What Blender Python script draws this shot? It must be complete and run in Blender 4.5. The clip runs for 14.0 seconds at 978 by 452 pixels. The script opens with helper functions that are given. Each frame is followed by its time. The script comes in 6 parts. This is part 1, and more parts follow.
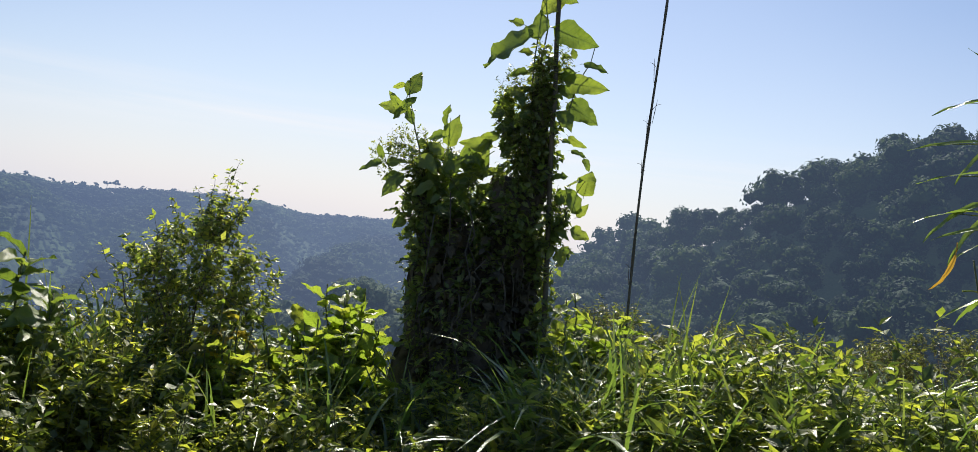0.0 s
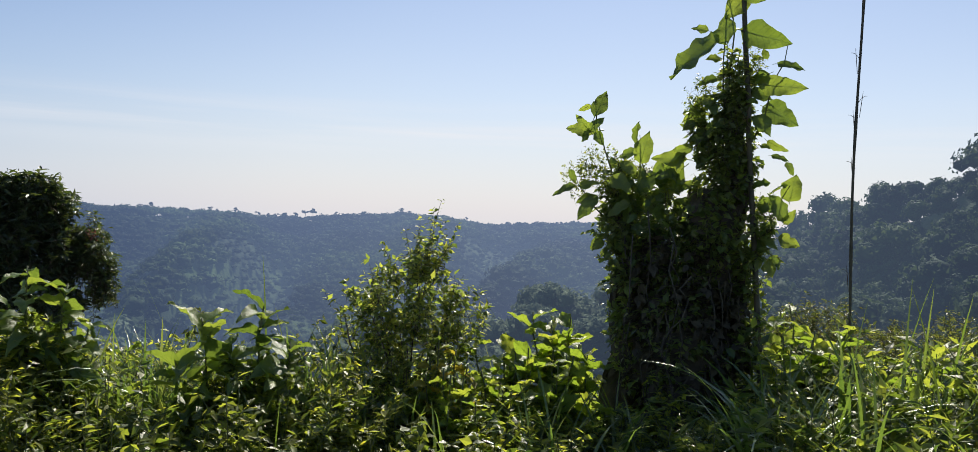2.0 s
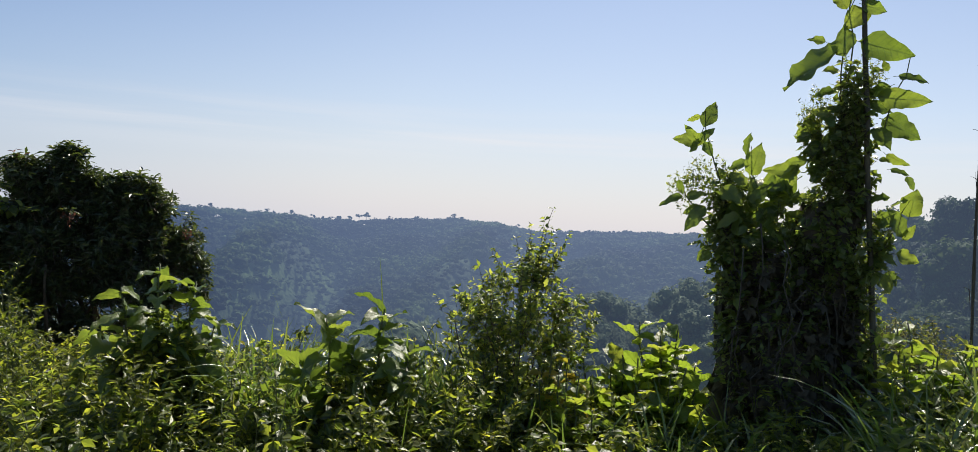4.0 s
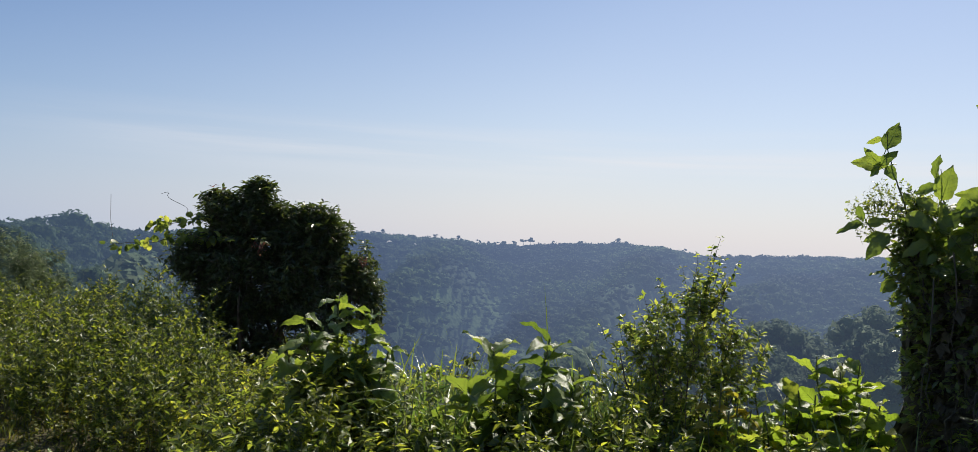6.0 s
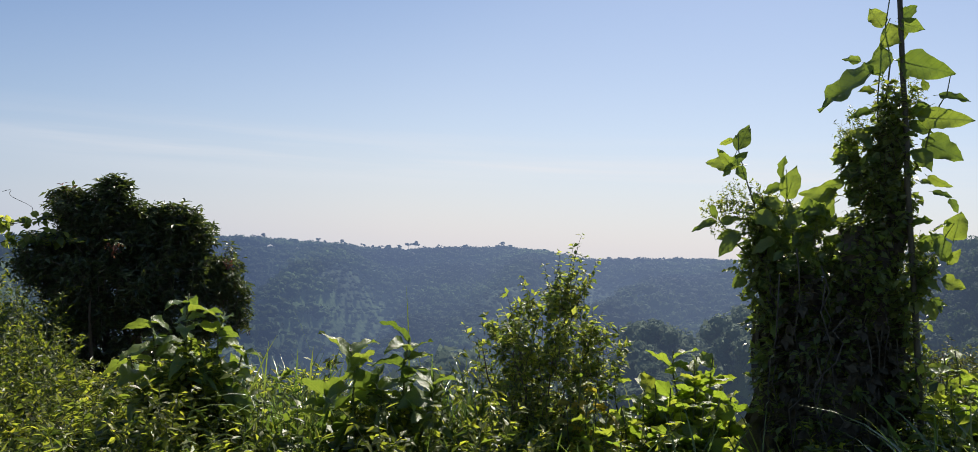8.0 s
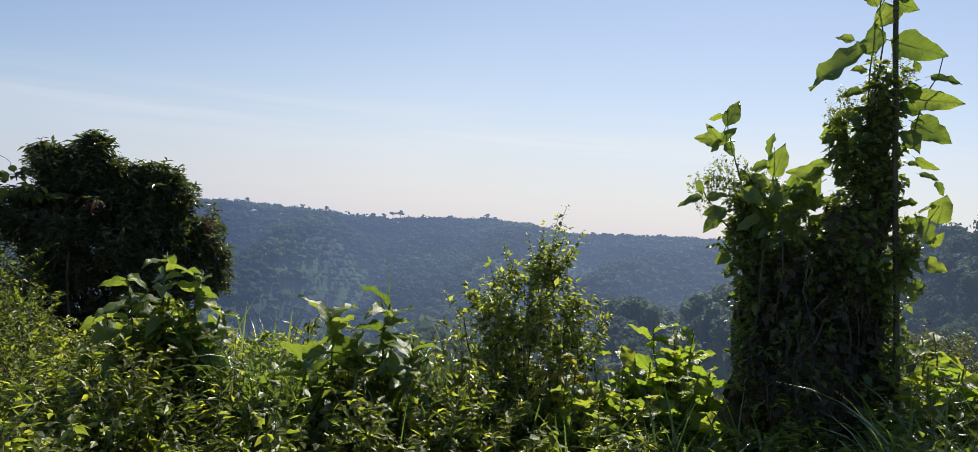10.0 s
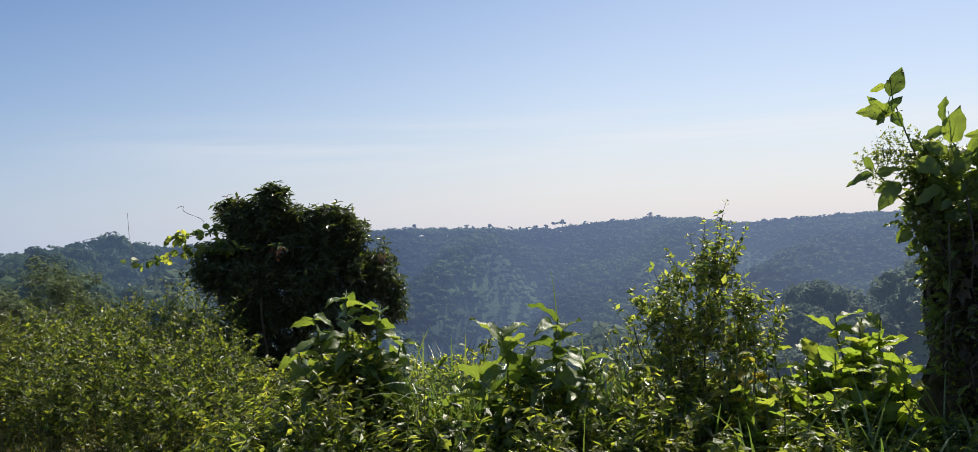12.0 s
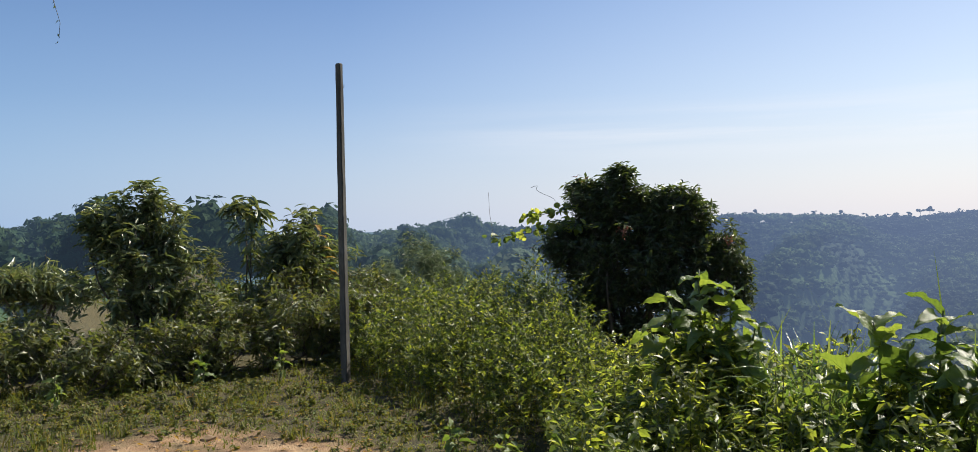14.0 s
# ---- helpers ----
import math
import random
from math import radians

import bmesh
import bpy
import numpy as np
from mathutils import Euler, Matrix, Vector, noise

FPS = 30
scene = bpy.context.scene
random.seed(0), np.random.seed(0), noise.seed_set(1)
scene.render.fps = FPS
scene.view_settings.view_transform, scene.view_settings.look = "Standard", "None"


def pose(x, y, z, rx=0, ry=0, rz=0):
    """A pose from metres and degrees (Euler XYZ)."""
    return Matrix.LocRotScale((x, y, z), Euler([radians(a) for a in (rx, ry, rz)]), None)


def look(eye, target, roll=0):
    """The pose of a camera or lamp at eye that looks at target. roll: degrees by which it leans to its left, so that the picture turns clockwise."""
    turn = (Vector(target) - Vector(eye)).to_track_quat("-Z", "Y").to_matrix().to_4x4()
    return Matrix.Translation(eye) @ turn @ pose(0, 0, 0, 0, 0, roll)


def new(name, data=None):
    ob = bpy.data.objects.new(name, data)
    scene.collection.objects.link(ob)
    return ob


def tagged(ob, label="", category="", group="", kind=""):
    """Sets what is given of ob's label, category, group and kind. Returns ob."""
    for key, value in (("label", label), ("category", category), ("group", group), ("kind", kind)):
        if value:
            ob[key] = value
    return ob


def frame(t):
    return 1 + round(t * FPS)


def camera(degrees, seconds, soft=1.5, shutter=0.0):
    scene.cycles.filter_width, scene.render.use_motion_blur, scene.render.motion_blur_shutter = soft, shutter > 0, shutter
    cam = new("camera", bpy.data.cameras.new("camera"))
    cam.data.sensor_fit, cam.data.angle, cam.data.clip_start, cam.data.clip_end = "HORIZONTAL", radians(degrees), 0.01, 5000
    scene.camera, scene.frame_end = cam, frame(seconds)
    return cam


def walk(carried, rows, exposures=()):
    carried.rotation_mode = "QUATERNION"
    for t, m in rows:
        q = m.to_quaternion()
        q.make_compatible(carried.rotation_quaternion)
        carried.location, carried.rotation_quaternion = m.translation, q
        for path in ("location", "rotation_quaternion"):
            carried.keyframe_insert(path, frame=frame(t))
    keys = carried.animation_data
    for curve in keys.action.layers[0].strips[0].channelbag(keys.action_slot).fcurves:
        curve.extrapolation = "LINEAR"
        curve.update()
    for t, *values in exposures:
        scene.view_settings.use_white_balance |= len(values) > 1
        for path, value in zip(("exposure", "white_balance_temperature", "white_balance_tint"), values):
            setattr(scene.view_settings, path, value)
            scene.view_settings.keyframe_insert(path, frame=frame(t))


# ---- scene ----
cam = camera(60.95, 14.0, soft=0.35)
PATH = [
    (0.0, 0.033, -0.006, 1.601, 90.17, -7.2, 11.08),
    (0.5, -0.002, -0.018, 1.615, 89.76, -6.69, 16.88),
    (1.0, -0.053, 0.019, 1.665, 89.31, -1.76, 22.07),
    (1.5, -0.1, -0.016, 1.7, 89.25, -1.76, 23.4),
    (2.0, -0.106, -0.052, 1.746, 89.31, -2.1, 23.42),
    (2.5, -0.173, -0.065, 1.797, 89.42, -2.57, 23.12),
    (3.0, -0.276, -0.156, 1.791, 89.5, -3.03, 22.9),
    (3.5, -0.398, -0.222, 1.763, 89.65, -3.32, 22.93),
    (4.0, -0.472, -0.256, 1.733, 89.62, -3.3, 26.95),
    (4.2, -0.496, -0.269, 1.725, 89.46, -3.29, 30.14),
    (6.5, -0.413, -0.301, 1.775, 90.77, -3.02, 38.32),
    (7.0, -0.369, -0.239, 1.769, 90.9, -2.64, 36.5),
    (7.5, -0.34, -0.201, 1.749, 91.18, -2.63, 32.23),
    (8.0, -0.366, -0.141, 1.738, 91.36, -2.83, 30.32),
    (10.3, -0.388, -0.092, 1.715, 89.29, -4.81, 29.42),
    (10.5, -0.342, -0.119, 1.719, 89.23, -4.76, 29.61),
    (11.0, -0.324, -0.136, 1.75, 89.25, -2.62, 30.0),
    (11.5, -0.329, -0.145, 1.764, 89.61, 2.28, 38.95),
    (12.0, -0.319, -0.139, 1.756, 89.8, 2.09, 40.39),
    (12.5, -0.306, -0.151, 1.748, 89.75, 1.3, 40.9),
    (12.7, -0.368, -0.16, 1.742, 89.91, 1.23, 47.23),
    (13.0, -0.364, -0.2, 1.732, 89.64, 1.64, 56.71),
    (13.5, -0.389, -0.209, 1.72, 89.41, 1.64, 62.01),
    (14.0, -0.393, -0.224, 1.716, 89.34, 1.17, 63.28),
]
walk(cam, [(t, pose(*p)) for t, *p in PATH], [(0.0, 0.54), (1.0, 0.48), (3.0, 0.41), (7.0, 0.35), (11.0, 0.42), (12.5, 0.44), (14.0, 0.6)])

# ---- light ----
SUN_AZ, SUN_EL = 11.0, 45.0   # degrees: counter-clockwise from +y, and height
sky_world = bpy.data.worlds.new("sky")
scene.world = sky_world
sky_world.use_nodes = True
wn, wl = sky_world.node_tree.nodes, sky_world.node_tree.links
wn.clear()
sky = wn.new("ShaderNodeTexSky")
sky.sky_type, sky.sun_disc = "NISHITA", False
sky.sun_elevation, sky.sun_rotation = radians(SUN_EL), radians(-SUN_AZ)
sky.altitude, sky.air_density, sky.dust_density, sky.ozone_density = 200, 1.0, 0.45, 1.6
coord = wn.new("ShaderNodeTexCoord")
sep = wn.new("ShaderNodeSeparateXYZ")
wl.new(coord.outputs["Generated"], sep.inputs[0])
band = wn.new("ShaderNodeValToRGB")            # a thin veil of high cloud, low over the hills all round
for e in range(3):
    band.color_ramp.elements.new(0.5)
for el, (p, v) in zip(band.color_ramp.elements, ((0.055, 0.0), (0.078, 0.35), (0.094, 1.0), (0.108, 0.5), (0.14, 0.0))):
    el.position, el.color = p, (v, v, v, 1)
wl.new(sep.outputs[2], band.inputs[0])
stretch = wn.new("ShaderNodeMapping")
stretch.inputs["Scale"].default_value = (1.5, 1.5, 36.0)
veil = wn.new("ShaderNodeTexNoise")
veil.inputs["Scale"].default_value, veil.inputs["Detail"].default_value = 1.8, 4.0
wl.new(coord.outputs["Generated"], stretch.inputs[0])
wl.new(stretch.outputs[0], veil.inputs["Vector"])
soft_veil = wn.new("ShaderNodeMapRange")
soft_veil.inputs[1].default_value, soft_veil.inputs[2].default_value = 0.42, 0.72
wl.new(veil.outputs[0], soft_veil.inputs[0])
amount = wn.new("ShaderNodeMath")
amount.operation = "MULTIPLY"
wl.new(band.outputs[0], amount.inputs[0])
wl.new(soft_veil.outputs[0], amount.inputs[1])
amount2 = wn.new("ShaderNodeMath")
amount2.operation = "MULTIPLY"
wl.new(amount.outputs[0], amount2.inputs[0])
veil_side = wn.new("ShaderNodeMapRange")       # the veil thins out away from the sun
veil_side.inputs[1].default_value, veil_side.inputs[2].default_value, veil_side.inputs[4].default_value = 0.5, 0.8, 0.62
cloudy = wn.new("ShaderNodeMix")
cloudy.data_type = "RGBA"
cloudy.inputs[7].default_value = (9.0, 8.9, 9.2, 1)
wl.new(amount2.outputs[0], cloudy.inputs[0])

pale = wn.new("ShaderNodeValToRGB")            # the pale morning haze of the lower sky, the same all round
for e in range(3):
    pale.color_ramp.elements.new(0.5)
for el, (p, v) in zip(pale.color_ramp.elements, ((0.0, 0.82), (0.06, 0.64), (0.14, 0.32), (0.28, 0.08), (0.6, 0.0))):
    el.position, el.color = p, (v, v, v, 1)
wl.new(sep.outputs[2], pale.inputs[0])
hazy = wn.new("ShaderNodeMix")
hazy.data_type = "RGBA"
towards = wn.new("ShaderNodeVectorMath")       # paler on the sun's side
towards.operation = "DOT_PRODUCT"
towards.inputs[1].default_value = (-math.sin(radians(SUN_AZ)), math.cos(radians(SUN_AZ)), 0)
wl.new(coord.outputs["Generated"], towards.inputs[0])
wl.new(towards.outputs["Value"], veil_side.inputs[0])
wl.new(veil_side.outputs[0], amount2.inputs[1])
around = wn.new("ShaderNodeMapRange")          # 0 away from the sun, 1 below it
around.inputs[1].default_value = -1.0
wl.new(towards.outputs["Value"], around.inputs[0])
haze_side = wn.new("ShaderNodeValToRGB")
haze_side.color_ramp.elements.new(0.5)
for el, (p, c) in zip(haze_side.color_ramp.elements, ((0.28, (0.72, 0.78, 0.88)), (0.52, (0.33, 0.49, 0.76)), (0.95, (0.75, 0.76, 0.85)))):
    el.position, el.color = p, (*c, 1)
wl.new(around.outputs[0], haze_side.inputs[0])
haze_up = wn.new("ShaderNodeMix")
haze_up.data_type, haze_up.blend_type = "RGBA", "MULTIPLY"
haze_up.inputs[0].default_value = 1.0
haze_up.inputs[7].default_value = (9.8, 9.8, 9.8, 1)
wl.new(haze_side.outputs[0], haze_up.inputs[6])
wl.new(haze_up.outputs[2], hazy.inputs[7])
wl.new(pale.outputs[0], hazy.inputs[0])
tinted = wn.new("ShaderNodeMix")
tinted.data_type, tinted.blend_type = "RGBA", "MULTIPLY"
tinted.inputs[0].default_value = 1.0
away = wn.new("ShaderNodeValToRGB")            # deepest blue across the sun's way, brighter again behind
away.color_ramp.elements.new(0.5)
away.color_ramp.elements.new(0.5)
for el, (p, c) in zip(away.color_ramp.elements, ((0.30, (1.15, 1.15, 1.15)), (0.50, (0.62, 0.78, 1.0)), (0.73, (0.62, 0.78, 1.0)), (0.96, (1.09, 1.06, 1.09)))):
    el.position, el.color = p, (*c, 1)
wl.new(around.outputs[0], away.inputs[0])
wl.new(away.outputs[0], tinted.inputs[7])
wl.new(sky.outputs[0], tinted.inputs[6])
wl.new(tinted.outputs[2], hazy.inputs[6])
bg = wn.new("ShaderNodeBackground")
bg.inputs[1].default_value = 0.072
wl.new(hazy.outputs[2], cloudy.inputs[6])
wl.new(cloudy.outputs[2], bg.inputs[0])
wout = wn.new("ShaderNodeOutputWorld")
wl.new(bg.outputs[0], wout.inputs[0])

sun = new("sun", bpy.data.lights.new("sun", "SUN"))
sun.data.energy, sun.data.angle, sun.data.color = 5.0, radians(0.6), (1.0, 0.93, 0.80)
sun_way = Vector((-math.sin(radians(SUN_AZ)) * math.cos(radians(SUN_EL)), math.cos(radians(SUN_AZ)) * math.cos(radians(SUN_EL)), math.sin(radians(SUN_EL))))
sun.matrix_world = look(sun_way * 50, (0, 0, 0))

# ---- materials ----
rng = np.random.default_rng(11)


def ramp(nt, stops):
    r = nt.nodes.new("ShaderNodeValToRGB")
    while len(r.color_ramp.elements) < len(stops):
        r.color_ramp.elements.new(0.5)
    for el, (p, c) in zip(r.color_ramp.elements, stops):
        el.position, el.color = p, (*c, 1)
    return r


def leaf_material(name, stops, through_stops, share=0.42, rough=0.42, noise_scale=14.0, own=False, each=0.8, patchy=0.45, shift_by=-0.12):
    """Leaf: a waxy face and light that shines through it. own: colour by the whole object, else by each single leaf."""
    m = bpy.data.materials.new(name)
    m.use_nodes = True
    nt = m.node_tree
    n, l = nt.nodes, nt.links
    n.clear()
    if own:
        pick = n.new("ShaderNodeObjectInfo").outputs["Random"]
    else:
        pick = n.new("ShaderNodeNewGeometry").outputs["Random Per Island"]
    tex = n.new("ShaderNodeTexNoise")
    tex.inputs["Scale"].default_value, tex.inputs["Detail"].default_value = noise_scale, 3.0
    tc = n.new("ShaderNodeTexCoord")
    l.new(tc.outputs["Object"], tex.inputs["Vector"])
    mix = n.new("ShaderNodeMath")
    mix.operation = "MULTIPLY_ADD"
    mix.inputs[1].default_value = patchy
    l.new(tex.outputs[0], mix.inputs[0])
    shift = n.new("ShaderNodeMath")
    shift.operation = "MULTIPLY_ADD"
    shift.inputs[1].default_value, shift.inputs[2].default_value = each, shift_by
    l.new(pick, shift.inputs[0])
    l.new(shift.outputs[0], mix.inputs[2])
    face, thru = ramp(nt, stops), ramp(nt, through_stops)
    l.new(mix.outputs[0], face.inputs[0])
    l.new(mix.outputs[0], thru.inputs[0])
    face_out, thru_out = face.outputs[0], thru.outputs[0]
    if own:                                    # midrib and side veins of a blade a unit long along y
        sx = n.new("ShaderNodeSeparateXYZ")
        l.new(tc.outputs["Object"], sx.inputs[0])
        ax = n.new("ShaderNodeMath")
        ax.operation = "ABSOLUTE"
        l.new(sx.outputs[0], ax.inputs[0])
        run = n.new("ShaderNodeMath")
        run.operation = "MULTIPLY_ADD"
        run.inputs[1].default_value = -0.75
        l.new(ax.outputs[0], run.inputs[0])
        l.new(sx.outputs[1], run.inputs[2])
        side = n.new("ShaderNodeMath")
        side.operation = "PINGPONG"
        side.inputs[1].default_value = 0.065
        l.new(run.outputs[0], side.inputs[0])
        near_vein = n.new("ShaderNodeMath")
        near_vein.operation = "MINIMUM"
        l.new(side.outputs[0], near_vein.inputs[0])
        l.new(ax.outputs[0], near_vein.inputs[1])
        vein = n.new("ShaderNodeMapRange")
        vein.inputs[1].default_value, vein.inputs[2].default_value, vein.inputs[3].default_value, vein.inputs[4].default_value = 0.004, 0.013, 1.0, 0.0
        l.new(near_vein.outputs[0], vein.inputs[0])
        outs = []
        for sock, tone in ((face_out, (1.5, 1.4, 1.5, 1)), (thru_out, (0.62, 0.66, 0.7, 1))):
            vm = n.new("ShaderNodeMix")
            vm.data_type, vm.blend_type = "RGBA", "MULTIPLY"
            vm.inputs[7].default_value = tone
            l.new(vein.outputs[0], vm.inputs[0])
            l.new(sock, vm.inputs[6])
            outs.append(vm.outputs[2])
        face_out, thru_out = outs
    p = n.new("ShaderNodeBsdfPrincipled")
    p.inputs["Roughness"].default_value = rough
    p.inputs["Specular IOR Level"].default_value = 0.5
    l.new(face_out, p.inputs["Base Color"])
    bump = n.new("ShaderNodeBump")
    bump.inputs["Strength"].default_value, bump.inputs["Distance"].default_value = 0.25, 0.01
    fine = n.new("ShaderNodeTexNoise")
    fine.inputs["Scale"].default_value = 90.0
    l.new(tc.outputs["Object"], fine.inputs["Vector"])
    l.new(fine.outputs[0], bump.inputs["Height"])
    l.new(bump.outputs[0], p.inputs["Normal"])
    tr = n.new("ShaderNodeBsdfTranslucent")
    l.new(thru_out, tr.inputs["Color"])
    both = n.new("ShaderNodeMixShader")
    both.inputs[0].default_value = share
    l.new(p.outputs[0], both.inputs[1])
    l.new(tr.outputs[0], both.inputs[2])
    out = n.new("ShaderNodeOutputMaterial")
    l.new(both.outputs[0], out.inputs[0])
    return m


def plain_material(name, stops, scale=8.0, rough=0.8, bump_size=0.004, stretch=(1, 1, 1), detail=6.0):
    m = bpy.data.materials.new(name)
    m.use_nodes = True
    nt = m.node_tree
    n, l = nt.nodes, nt.links
    p = n["Principled BSDF"]
    tc = n.new("ShaderNodeTexCoord")
    mp = n.new("ShaderNodeMapping")
    mp.inputs["Scale"].default_value = stretch
    l.new(tc.outputs["Object"], mp.inputs[0])
    t1, t2 = n.new("ShaderNodeTexNoise"), n.new("ShaderNodeTexNoise")
    t1.inputs["Scale"].default_value, t1.inputs["Detail"].default_value = scale, detail
    t2.inputs["Scale"].default_value, t2.inputs["Detail"].default_value = scale * 7, 4.0
    for t in (t1, t2):
        l.new(mp.outputs[0], t.inputs["Vector"])
    add = n.new("ShaderNodeMath")
    add.operation = "MULTIPLY_ADD"
    add.inputs[1].default_value = 0.35
    l.new(t2.outputs[0], add.inputs[0])
    l.new(t1.outputs[0], add.inputs[2])
    low = n.new("ShaderNodeMapRange")
    low.inputs[1].default_value, low.inputs[2].default_value = 0.42, 0.95
    l.new(add.outputs[0], low.inputs[0])
    r = ramp(nt, stops)
    l.new(low.outputs[0], r.inputs[0])
    l.new(r.outputs[0], p.inputs["Base Color"])
    p.inputs["Roughness"].default_value = rough
    b = n.new("ShaderNodeBump")
    b.inputs["Strength"].default_value, b.inputs["Distance"].default_value = 0.6, bump_size
    l.new(add.outputs[0], b.inputs["Height"])
    l.new(b.outputs[0], p.inputs["Normal"])
    return m


